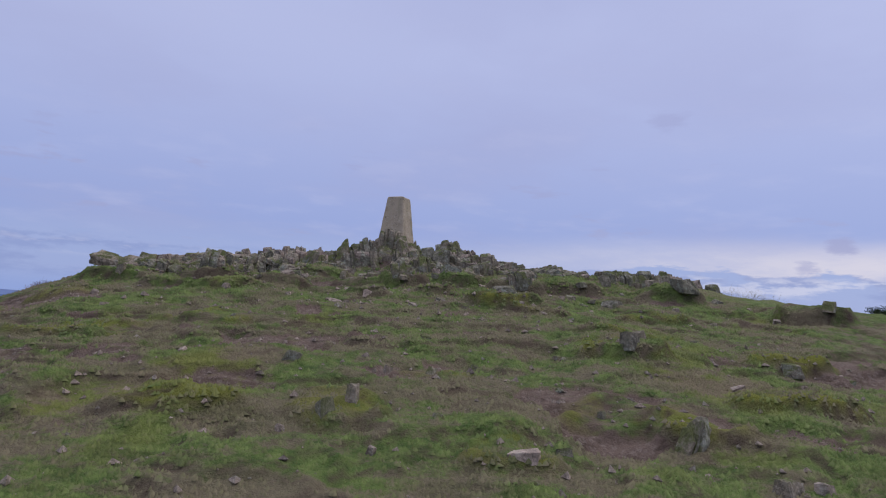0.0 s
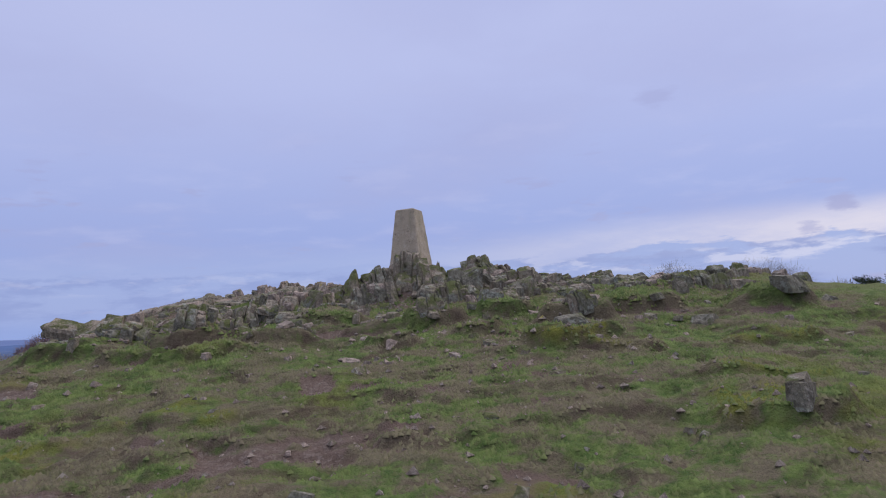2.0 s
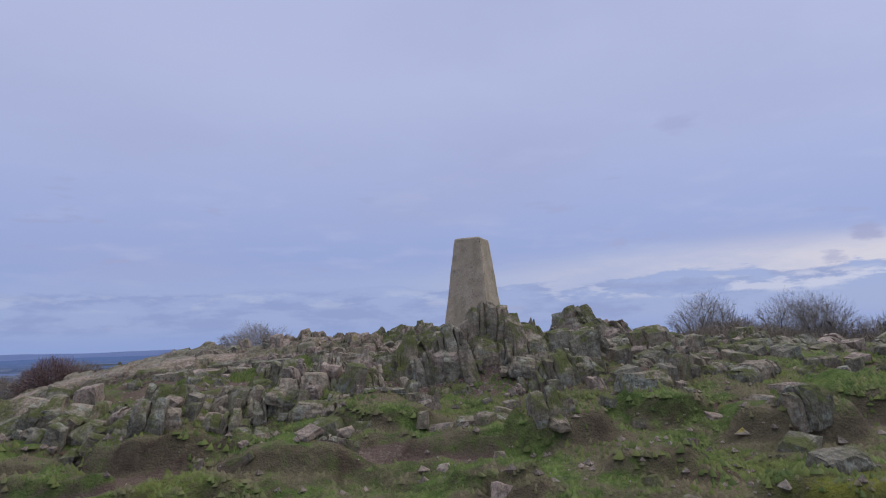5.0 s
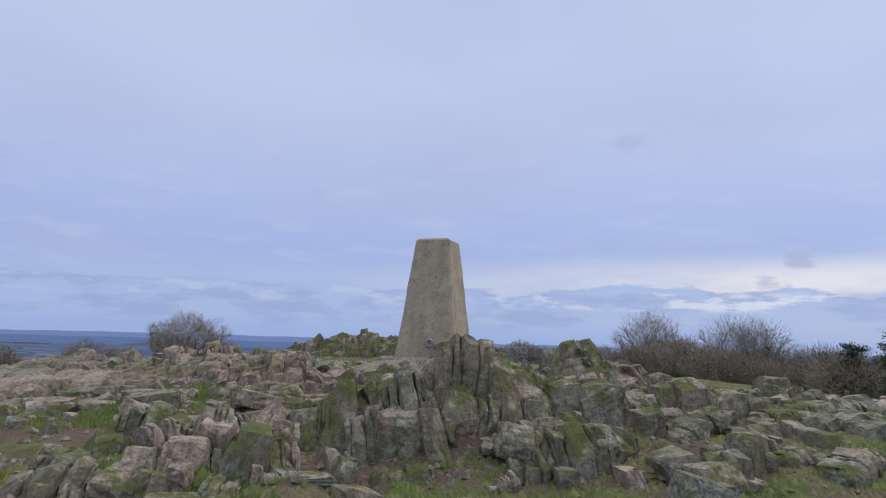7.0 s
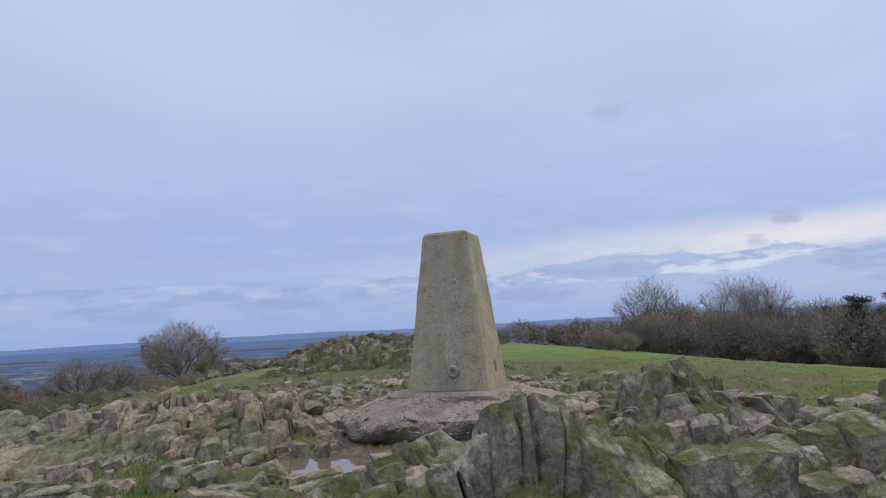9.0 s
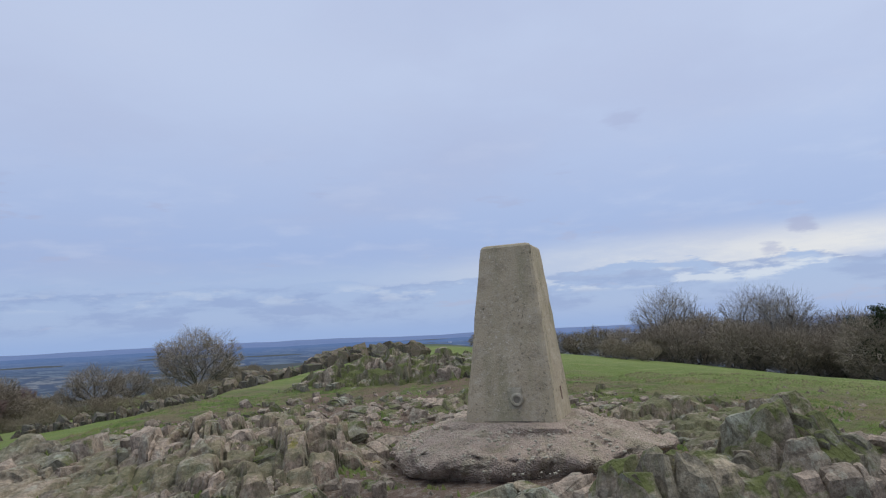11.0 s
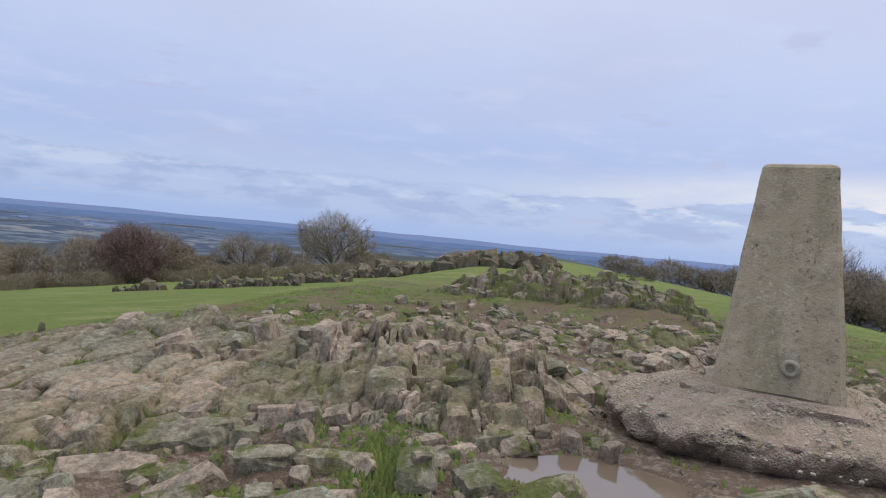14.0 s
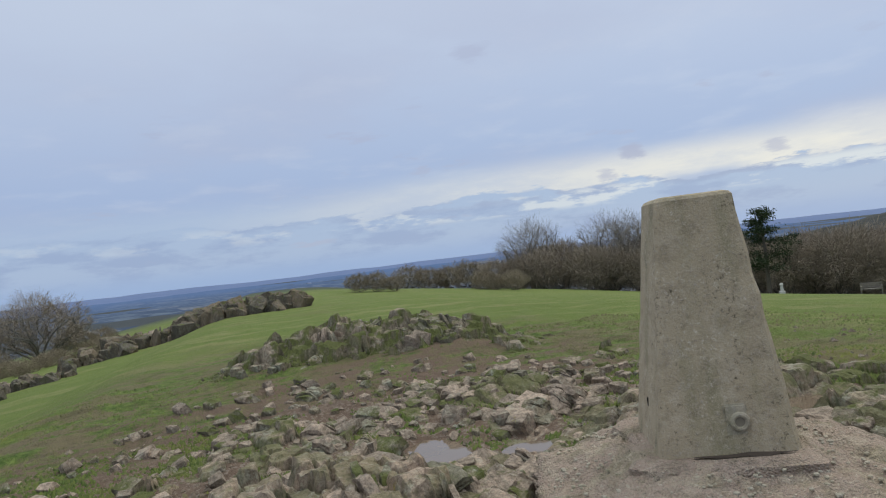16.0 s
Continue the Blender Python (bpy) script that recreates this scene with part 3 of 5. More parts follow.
moss_map = np.clip(hummocks(GX, GY)[0] / 0.10, 0, 1) * np.clip((8.7 - GY) / 0.5, 0, 1)
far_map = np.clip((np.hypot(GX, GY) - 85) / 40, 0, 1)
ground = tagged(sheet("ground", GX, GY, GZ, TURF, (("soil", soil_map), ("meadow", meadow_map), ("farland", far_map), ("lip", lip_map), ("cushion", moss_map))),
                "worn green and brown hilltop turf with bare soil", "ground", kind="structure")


def part(name, bm, mat, parent, label=""):
    me = bpy.data.meshes.new(name)
    bm.to_mesh(me)
    bm.free()
    me.materials.append(mat)
    ob = new(name, me)
    ob.parent = parent
    return tagged(ob, label) if label else ob


def thing(name, x, y, z, label, category, group="", turn=0.0):
    ob = new(name)
    ob.empty_display_size = 0.2
    ob.matrix_world = pose(x, y, z, 0, 0, turn)
    return tagged(ob, label, category, group)


def ground_at(x, y):
    return float(height(np.array([x]), np.array([y]))[0])


# ---- far land ----
def polar(r0, r1, n, a0, a1, m, zf):
    r = np.geomspace(r0, r1, n)
    a = np.radians(np.linspace(a0, a1, m))
    Rr, A = np.meshgrid(r, a)
    X, Y = Rr * np.sin(A), Rr * np.cos(A)
    return X, Y, zf(Rr, A)


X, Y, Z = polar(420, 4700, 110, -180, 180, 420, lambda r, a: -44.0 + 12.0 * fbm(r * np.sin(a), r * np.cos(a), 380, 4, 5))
tagged(sheet("backdrop_plain", X, Y, Z, FAR), "distant farmland and woods with blue haze in their colours", "farmland", kind="structure")
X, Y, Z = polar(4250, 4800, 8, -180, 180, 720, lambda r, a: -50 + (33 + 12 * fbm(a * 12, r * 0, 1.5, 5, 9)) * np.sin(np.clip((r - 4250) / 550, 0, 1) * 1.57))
tagged(sheet("backdrop_hills", X, Y, Z, HILLS), "long low hills along the horizon, coloured haze blue", "hills", kind="structure")
X, Y, Z = polar(330, 900, 40, 36, 120, 120, lambda r, a: -40 + (56 * np.clip((np.degrees(a) - 36) / 26, 0, 1) ** 0.62 + 7 * fbm(a * 300, r, 40, 4, 13)) * np.sin(np.clip((r - 330) / 570, 0, 1) * 3.14))
tagged(sheet("backdrop_wooded_hill", X, Y, Z, WOODED), "dark wooded hill rising beyond the trees", "hill", kind="structure")


# ---- bedrock: jointed slate standing on edge ----
def joints(u, w, seed):
    """Cells of a jittered grid: nearest and second distance, the nearest cell's number in 0 to 1 and the way to its middle."""
    iu, iw = np.floor(u), np.floor(w)
    f1, f2 = np.full(u.shape, 9.0), np.full(u.shape, 9.0)
    rnd, du, dw = np.zeros(u.shape), np.zeros(u.shape), np.zeros(u.shape)
    for a in (-1, 0, 1):
        for b in (-1, 0, 1):
            cu, cw = iu + a, iw + b
            pu, pw = cu + 0.5 + 0.8 * (hash2(cu, cw, seed) - 0.5), cw + 0.5 + 0.8 * (hash2(cu, cw, seed + 1) - 0.5)
            d = np.maximum(np.abs(u - pu), np.abs(w - pw)) + 0.25 * np.minimum(np.abs(u - pu), np.abs(w - pw))
            near = d < f1
            f2 = np.where(near, f1, np.minimum(f2, d))
            rnd = np.where(near, hash2(cu, cw, seed + 2), rnd)
            du, dw = np.where(near, u - pu, du), np.where(near, w - pw, dw)
            f1 = np.where(near, d, f1)
    return f1, f2, rnd, du, dw


def bedrock(x0, x1, y0, y1, step, seed, turn):
    ca, sa = math.cos(radians(turn)), math.sin(radians(turn))
    mx, my, hx, hy = (x0 + x1) / 2, (y0 + y1) / 2, (x1 - x0) / 2, (y1 - y0) / 2
    U, W = np.meshgrid(np.arange(-hx, hx, step), np.arange(-hy, hy, step))       # laid along the joints
    X, Y = mx + U * ca - W * sa, my + U * sa + W * ca
    wx, wy = X + 0.05 * fbm(X, Y, 0.9, 2, 81), Y + 0.05 * fbm(X, Y, 0.9, 2, 91)
    u, w = wx * ca + wy * sa, -wx * sa + wy * ca
    steep = np.clip(4.0 * (bumps(X, Y, CRAG) + bumps(X, Y, BACK)), 0, 1)
    slabs = slab_zone(X, Y)
    trod = np.exp(-((X + 2.4) / 2.1) ** 4 - ((Y - 12.15) / 0.95) ** 4)
    k = rocky(X, Y)
    g1, g2, r1, a1, b1 = joints(u / 0.62, w / 0.80, seed)
    h1, h2, r2, a2, b2 = joints(u / 0.17, w / 0.34, seed + 9)
    cs, ss = math.cos(radians(-27)), math.sin(radians(-27))
    e1, e2, r3, a3, b3 = joints((wx * cs + wy * ss) / 0.23, (-wx * ss + wy * cs) / 0.46, seed + 19)
    # blocks: every small joint cell takes the ledge height at its own middle, so that ledges break along joints
    uc, wc = u - a2 * 0.17, w - b2 * 0.34
    back = np.clip((Y - 14.0) / 1.5, 0, 1)
    show = k * 1.25 - 1.13 + 0.50 * back + 0.75 * steep + 0.95 * slabs - 0.75 * trod + 0.18 * fbm(X, Y, 1.0, 3, 101) - 7.0 * hummocks(X, Y)[0]
    ledge = show + 1.15 * fbm(uc, wc, 0.95, 3, 141) * (1 - 0.8 * slabs)
    tread = lambda e, lo, hi: np.clip((e - lo) / (hi - lo), 0, 1)
    rise = -0.07 + 0.11 * tread(ledge, 0.0, 0.05) + 0.07 * tread(ledge, 0.25, 0.30) + 0.06 * tread(ledge, 0.45, 0.50)
    rise = rise + (0.075 + 0.07 * steep) * (r2 - 0.5) + 0.06 * (r2 > 0.84) * (ledge > 0.05) + a2 * 0.03 - a1 * 0.05 - b2 * 0.02
    rise = rise * (1 - 0.55 * basin(X, Y)) * (1 - 0.55 * np.clip((Y - 14.9) / 0.8, 0, 1) * (Y < 18)) - 0.03 * basin(X, Y)
    flat = 0.06 * (r3 - 0.5) - a3 * 0.03 + 0.02 * b3 + 0.10
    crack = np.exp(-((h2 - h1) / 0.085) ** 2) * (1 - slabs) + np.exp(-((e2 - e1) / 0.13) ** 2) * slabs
    lift = rise * (1 - slabs) + flat * slabs - (0.065 + 0.05 * steep) * crack
    ground_z = height(X, Y)
    edge = np.clip(np.minimum(hx - np.abs(U), hy - np.abs(W)) / 0.4, 0, 1)
    lift = lift + 0.012 * (1 - 0.75 * slabs) * fbm(X, Y, 0.09, 3, 111)
    Z = ground_z + lift * edge - 0.25 * (1 - edge) - 0.02
    m = np.exp(-(np.hypot(X - PX, Y - PY) / 1.08) ** 6)
    Z = Z * (1 - m) + 2.30 * m
    for a, b, p, q, level in POOLS:
        m = np.exp(-(((X - a) / p) ** 2 + ((Y - b) / q) ** 2) ** 2)
        Z = Z * (1 - m) + np.minimum(Z, level - 0.07 + 0.05 * (r2 - 0.5)) * m
    worn = np.clip(1.2 * np.exp(-((X + 2.2) / 3.0) ** 4 - ((Y - 14.0) / 2.0) ** 4) - 0.9 * steep * (Y < 12.4) - 0.8 * slabs * np.clip((Y - 12.9) * 3, 0, 1) + 1.2 * slabs * np.clip((13.0 - Y) * 4, 0, 1), 0, 1)
    joint = np.clip(0.62 - 7.0 * lift + (0.30 + 0.45 * slabs) * crack + 0.7 * fbm(X, Y, 0.4, 3, 121), 0, 1)
    joint = joint * (1 - 0.55 * slabs * (crack < 0.4))
    tone = np.where(slabs > 0.5, r3, r2)
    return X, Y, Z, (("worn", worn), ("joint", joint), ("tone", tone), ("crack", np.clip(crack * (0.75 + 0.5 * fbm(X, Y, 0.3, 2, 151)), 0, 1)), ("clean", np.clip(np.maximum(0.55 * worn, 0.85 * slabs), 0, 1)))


# ---- rocks ----
def rock_shape(seed, kind):
    """An angular stone about one unit high, standing on z = 0."""
    rnd = random.Random(seed)
    bm = bmesh.new()
    n = {"blade": 11, "block": 9, "slab": 9}[kind]
    lean = rnd.uniform(-0.25, 0.25)
    for i in range(n):
        while True:
            p = [rnd.uniform(-1, 1) for _ in range(3)]
            if 0.72 < max(abs(c) for c in p):
                break
        x, y, z = (0.5 * max(-0.85, min(0.85, c * 1.25)) for c in p)
        z += 0.5
        if kind == "blade":
            taper = 1 - 0.25 * z
            x, y = x * taper + lean * z, y * (1 - 0.25 * z)
        elif kind == "block":
            x, y = x * (1 - 0.25 * z) + 0.4 * lean * z, y * (1 - 0.25 * z)
        bm.verts.new((x, y, z))
    for sx in (-0.5, 0.5):
        for sy in (-0.5, 0.5):
            reach = (0.55, 0.95)
            bm.verts.new((sx * rnd.uniform(*reach) + lean * 0.8, sy * rnd.uniform(*reach), rnd.uniform(0.62, 1.0)))
            bm.verts.new((sx * rnd.uniform(0.8, 1.1), sy * rnd.uniform(0.8, 1.1), -0.25))
    hull = bmesh.ops.convex_hull(bm, input=bm.verts)
    bmesh.ops.delete(bm, geom=list({g for g in hull["geom_interior"] + hull["geom_unused"] if isinstance(g, bmesh.types.BMVert)}), context="VERTS")
    bmesh.ops.subdivide_edges(bm, edges=bm.edges[:], cuts=2, use_grid_fill=True)
    bmesh.ops.triangulate(bm, faces=bm.faces[:])
    bmesh.ops.smooth_vert(bm, verts=bm.verts[:], factor=0.10, use_axis_x=True, use_axis_y=True, use_axis_z=True)
    bm.normal_update()
    moves = []
    for v in bm.verts:
        c, s = v.co, Vector((seed, seed * 0.7, 0))
        k = 0.06 * noise.noise(c * 2.1 + s) + 0.05 * noise.noise(c * 6.5 + s) - 0.08 * abs(noise.noise(Vector((c.x * 5.5, c.y * 5.5, c.z * 1.3)) + s)) + 0.04
        moves.append(v.normal * k)
    for v, d in zip(bm.verts, moves):
        v.co += d
    me = bpy.data.meshes.new("rock")
    bm.to_mesh(me)
    bm.free()
    return me


def slate_bundle(seed):
    """The leaves of a boulder of slate standing side by side, about one unit each way, on z = 0."""
    rnd = random.Random(seed)
    leaves = []
    n = rnd.randint(4, 8)
    cuts = sorted(rnd.uniform(-0.46, 0.46) for _ in range(n - 1))
    edges = [-0.5] + cuts + [0.5]
    peak, skew = rnd.uniform(-0.25, 0.25), rnd.uniform(-0.35, 0.35)
    for i in range(n):
        a, b = edges[i], edges[i + 1]
        if b - a < 0.05:
            continue
        c, t = (a + b) / 2, (b - a) * 0.62
        dome = 1.0 - 1.5 * (c - peak) ** 2
        h = dome * rnd.uniform(0.70, 1.04)
        yf, yb = -0.5 * dome * rnd.uniform(0.65, 1.05), 0.5 * dome * rnd.uniform(0.7, 1.05)
        bm = bmesh.new()
        drop, fall = rnd.uniform(0.50, 0.95), rnd.uniform(0.45, 0.95)
        for y, z in ((yf, -0.3), (yf * 1.05, h * 0.35), (yf * rnd.uniform(0.70, 0.95), h * drop), (yf * 0.3 + skew * 0.2, h), (yb * 0.4, h * rnd.uniform(0.85, 1.0)), (yb * 0.9, h * fall), (yb, -0.3)):
            w = t * (1.0 if z < 0.3 else rnd.uniform(0.45, 0.85))
            for sgn in (-1, 1):
                bm.verts.new((c + sgn * w + rnd.gauss(0, 0.012), y + rnd.gauss(0, 0.03), z + rnd.gauss(0, 0.025)))
        hull = bmesh.ops.convex_hull(bm, input=bm.verts)
        bmesh.ops.delete(bm, geom=list({g for g in hull["geom_interior"] + hull["geom_unused"] if isinstance(g, bmesh.types.BMVert)}), context="VERTS")
        bmesh.ops.subdivide_edges(bm, edges=bm.edges[:], cuts=2, use_grid_fill=True)
        bmesh.ops.triangulate(bm, faces=bm.faces[:])
        bmesh.ops.smooth_vert(bm, verts=bm.verts[:], factor=0.22, use_axis_x=True, use_axis_y=True, use_axis_z=True)
        bm.normal_update()
        s = Vector((seed + i * 3.1, seed * 0.7, i))
        moves = [v.normal * (0.05 * noise.noise(v.co * 2.6 + s) + 0.045 * noise.noise(v.co * 7.5 + s) - 0.03 * abs(noise.noise(Vector((v.co.x * 14, v.co.y * 5, v.co.z * 2)) + s))) for v in bm.verts]
        for v, d in zip(bm.verts, moves):
            v.co += d
        me = bpy.data.meshes.new("slate_leaf")
        bm.to_mesh(me)
        bm.free()
        leaves.append(me)
    return leaves


SHAPES = {}
for kind, count in (("blade", 8), ("block", 12), ("slab", 8), ("bundle", 16)):
    for mat in (ROCK, ROCK_PALE, ROCK_DARK):
        SHAPES[kind, mat.name] = []
    for s in range(count):
        base = slate_bundle(s * 11 + 5) if kind == "bundle" else [rock_shape(s * 7 + len(kind) * 101, kind)]
        for mat in (ROCK, ROCK_PALE, ROCK_DARK):
            copies = [me.copy() for me in base]
            for me in copies:
                me.materials.append(mat)
            SHAPES[kind, mat.name].append(copies)

RND = random.Random(5)


def rock(parent, kind, mat, x, y, size, turn, tip=0.0, roll=0.0, sink=0.0, name="rock"):
    """One stone of size (wide, deep, high) set into the ground."""
    meshes = RND.choice(SHAPES[kind, mat.name])
    ob = new(name, meshes[0])
    ob.parent = parent
    for me in meshes[1:]:
        new("slate_leaf", me).parent = ob
    z = ground_at(x, y) - sink * size[2]
    m = pose(x, y, z, tip, roll, turn) @ Matrix.Diagonal((*size, 1))
    ob.matrix_basis = m if parent is None else parent.matrix_world.inverted() @ m
    return ob


def ribs(parent, x0, y0, x1, y1, w, d, h, roll, pale):
    """Slate bundles in a broken rib from one point to another; w, d, h are (least, most)."""
    span = math.hypot(x1 - x0, y1 - y0)
    turn = math.degrees(math.atan2(y1 - y0, x1 - x0))
    s = RND.uniform(0, 0.1)
    while s < span:
        t = RND.uniform(*w) * 2.3
        q = min(1.0, (s + t / 2) / span)
        s += t * RND.uniform(0.62, 1.25)
        off = RND.gauss(0, 0.09) + 0.10 * math.sin(q * 9.0 + x0)
        px, py = x0 + (x1 - x0) * q - off * (y1 - y0) / span, y0 + (y1 - y0) * q + off * (x1 - x0) / span
        if math.hypot(px - PX, py - PY) < 1.0 or any(((px - a) / p) ** 2 + ((py - b) / q2) ** 2 < 1.3 for a, b, p, q2, _ in POOLS):
            continue
        size = (t, RND.uniform(*d), RND.uniform(*h) * RND.uniform(0.6, 0.95) * (0.55 + 0.45 * math.sin(min(1, q * 4, (1 - q) * 4) * 1.57)))
        rock(parent, "bundle", ROCK_PALE if RND.random() < pale else ROCK, px, py, size, turn + RND.gauss(0, 12), RND.gauss(0, 6), roll + RND.gauss(0, 7), 0.14)


def scatter(parent, x, y, rx, ry, n, mat_mix, kinds, w, d, h, turn, turn_var, roll, clear=True):
    """Stones strewn over an ellipse; w, d, h are (least, most)."""
    made = 0
    n, coarse = (int(n * 0.60), 1.3) if y < 12.0 else (int(n * 0.85), 1.0)      # the crag's south side stands in larger masses
    while made < n:
        a, q = RND.uniform(0, 2 * math.pi), math.sqrt(RND.random())
        px, py = x + rx * q * math.cos(a), y + ry * q * math.sin(a)
        made += 1
        if clear and (math.hypot(px + 0.78, py - 13.55) < 1.0 or any(((px - a) / p) ** 2 + ((py - b) / q) ** 2 < 1.25 for a, b, p, q, _ in POOLS)):
            continue
        big = RND.random() ** 2.0
        size = tuple(f * (lo + (hi - lo) * min(1, max(0, big + RND.uniform(-0.15, 0.15)))) for f, (lo, hi) in ((0.56 * coarse, w), (0.72 * coarse, d), (0.74 * (0.5 + 0.5 * coarse), h)))
        mat = ROCK if RND.random() > mat_mix else ROCK_PALE
        kind = RND.choice(kinds)
        if kind == "blade":          # upright leaves stand in bundles, fewer and wider
            if RND.random() < 0.5:
                continue
            kind, size = "bundle", (size[0] * 2.5, size[1] * 1.1, size[2] * 0.85)
        rock(parent, kind, mat, px, py, size, turn + RND.gauss(0, turn_var * 0.6), RND.gauss(0, 7), roll + RND.gauss(0, 7), RND.uniform(0.16, 0.40))


STRIKE = 14.0       # the way the slate runs, degrees
CREVICES = []


def outcrop_base(name, label, x0, x1, y0, y1, step, seed, turn):
    X, Y, Z, maps = bedrock(x0, x1, y0, y1, step, seed, turn)
    rng = np.random.default_rng(seed)
    low = (dict(maps)["joint"] > 0.52) & (dict(maps)["crack"] < 0.85) & (fbm(X, Y, 0.55, 3, 301) > -0.04) & (rocky(X, Y) > 0.1)
    low &= rng.random(X.shape) < (0.55 if step < 0.03 else 0.7)
    for a, b, p, q, level in POOLS:
        low &= ((X - a) / p) ** 2 + ((Y - b) / q) ** 2 > 1.5
    low &= (np.hypot(X - PX, Y - PY) > 1.05) & (Z > height(X, Y) - 0.05)
    CREVICES.append(np.stack([X[low], Y[low], Z[low]], -1))
    s = sheet("bedrock", X - (x0 + x1) / 2, Y - (y0 + y1) / 2, Z - 2.0, BEDROCK, maps)
    s.data.polygons.foreach_set("use_smooth", [False] * len(s.data.polygons))
    s.location = ((x0 + x1) / 2, (y0 + y1) / 2, 2.0)
    return tagged(s, label, "bedrock", kind="structure")


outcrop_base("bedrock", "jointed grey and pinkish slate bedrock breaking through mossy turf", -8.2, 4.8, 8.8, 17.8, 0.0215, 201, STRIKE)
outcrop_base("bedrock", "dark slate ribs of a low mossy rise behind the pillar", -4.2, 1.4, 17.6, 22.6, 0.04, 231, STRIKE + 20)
crag = thing("rock_outcrop", -0.3, 11.2, 2.2, "jagged grey slaty crag with moss and yellow lichen below the pillar", "rock outcrop")
scatter(crag, -0.75, 10.95, 0.75, 0.45, 62, 0.05, ("blade", "blade", "block"), (0.09, 0.30), (0.16, 0.42), (0.20, 0.48), STRIKE, 16, -10)
scatter(crag, 0.30, 11.85, 0.60, 0.50, 52, 0.15, ("blade",), (0.07, 0.20), (0.16, 0.42), (0.20, 0.46), STRIKE, 12, -14)
scatter(crag, 0.95, 11.55, 0.65, 0.55, 50, 0.25, ("blade", "block"), (0.09, 0.28), (0.14, 0.36), (0.12, 0.28), STRIKE, 20, -14)
scatter(crag, 1.60, 12.20, 0.75, 0.65, 44, 0.25, ("block", "blade"), (0.10, 0.34), (0.14, 0.38), (0.10, 0.26), STRIKE, 20, -14)
scatter(crag, -0.10, 10.55, 1.10, 0.35, 40, 0.30, ("block", "blade"), (0.10, 0.34), (0.12, 0.34), (0.12, 0.34), STRIKE, 22, -8)

west = thing("rock_outcrop", -2.6, 10.4, 2.1, "low ridge of upright brown slate blades in turf", "rock outcrop")
scatter(west, -1.75, 10.65, 0.75, 0.50, 62, 0.16, ("blade", "blade", "block"), (0.07, 0.22), (0.14, 0.36), (0.14, 0.36), STRIKE, 16, 10)
scatter(west, -2.65, 10.25, 0.90, 0.50, 70, 0.16, ("blade", "blade", "block"), (0.08, 0.26), (0.14, 0.38), (0.14, 0.36), STRIKE, 16, 12)
scatter(west, -3.75, 9.95, 0.95, 0.45, 46, 0.10, ("blade", "block"), (0.10, 0.32), (0.14, 0.40), (0.12, 0.30), STRIKE, 20, 14)
scatter(west, -4.90, 10.70, 0.70, 0.55, 26, 0.20, ("block",), (0.20, 0.55), (0.22, 0.55), (0.18, 0.36), STRIKE, 25, 10)

scatter(west, -2.60, 9.60, 2.30, 0.55, 60, 0.15, ("blade", "slab", "block"), (0.10, 0.34), (0.10, 0.30), (0.08, 0.20), STRIKE, 30, 0)
scatter(crag, 1.00, 9.60, 2.20, 0.75, 34, 0.10, ("block", "slab"), (0.12, 0.40), (0.10, 0.30), (0.06, 0.16), STRIKE, 30, 0)

summit = thing("rock_outcrop", -2.5, 13.0, 2.4, "broken pinkish-grey slate ledges across the trodden summit", "rock outcrop")
scatter(summit, -2.60, 12.10, 2.20, 1.30, 80, 0.30, ("block", "slab", "slab"), (0.08, 0.32), (0.10, 0.36), (0.05, 0.15), STRIKE, 24, -12)
scatter(summit, -1.40, 15.20, 1.80, 1.30, 130, 0.70, ("slab", "slab", "block"), (0.10, 0.44), (0.12, 0.46), (0.05, 0.13), STRIKE + 12, 22, -20)

scatter(summit, -2.60, 12.10, 1.90, 0.80, 70, 0.25, ("slab", "slab", "block"), (0.22, 0.80), (0.08, 0.26), (0.05, 0.14), 32, 14, -4)
scatter(summit, -0.70, 12.15, 0.90, 0.40, 54, 0.45, ("slab", "block"), (0.26, 0.90), (0.10, 0.30), (0.08, 0.20), 34, 14, -4)
scatter(summit, 0.60, 13.05, 0.90, 0.50, 44, 0.40, ("slab", "block"), (0.26, 0.90), (0.12, 0.34), (0.08, 0.22), 34, 14, -4)

litter = thing("stone_litter", -2.4, 12.2, 2.4, "small broken pinkish stones on trodden soil and grass", "stones")
scatter(litter, -2.60, 12.20, 1.90, 0.95, 210, 0.55, ("block", "slab", "slab"), (0.06, 0.20), (0.06, 0.20), (0.04, 0.16), STRIKE, 70, -6)
litter = thing("stone_litter", -0.9, 15.6, 2.4, "small broken stones in wet mud behind the pillar", "stones")
scatter(litter, -0.90, 16.20, 2.20, 1.90, 230, 0.70, ("block", "slab", "slab"), (0.07, 0.26), (0.07, 0.26), (0.04, 0.15), STRIKE + 20, 60, -10)

ledge = thing("rock_outcrop", -3.0, 14.0, 2.5, "blocky jointed slate ledge with grass in its cracks", "rock outcrop")
scatter(ledge, -3.20, 13.90, 0.95, 0.42, 70, 0.45, ("block", "blade"), (0.12, 0.34), (0.16, 0.40), (0.18, 0.40), STRIKE, 14, -12)
scatter(ledge, -2.35, 14.25, 0.75, 0.40, 52, 0.75, ("block", "blade"), (0.12, 0.40), (0.16, 0.40), (0.14, 0.30), STRIKE, 14, -18)
scatter(ledge, -1.55, 13.95, 0.45, 0.35, 30, 0.85, ("blade",), (0.07, 0.16), (0.16, 0.40), (0.16, 0.34), STRIKE + 20, 12, -30)

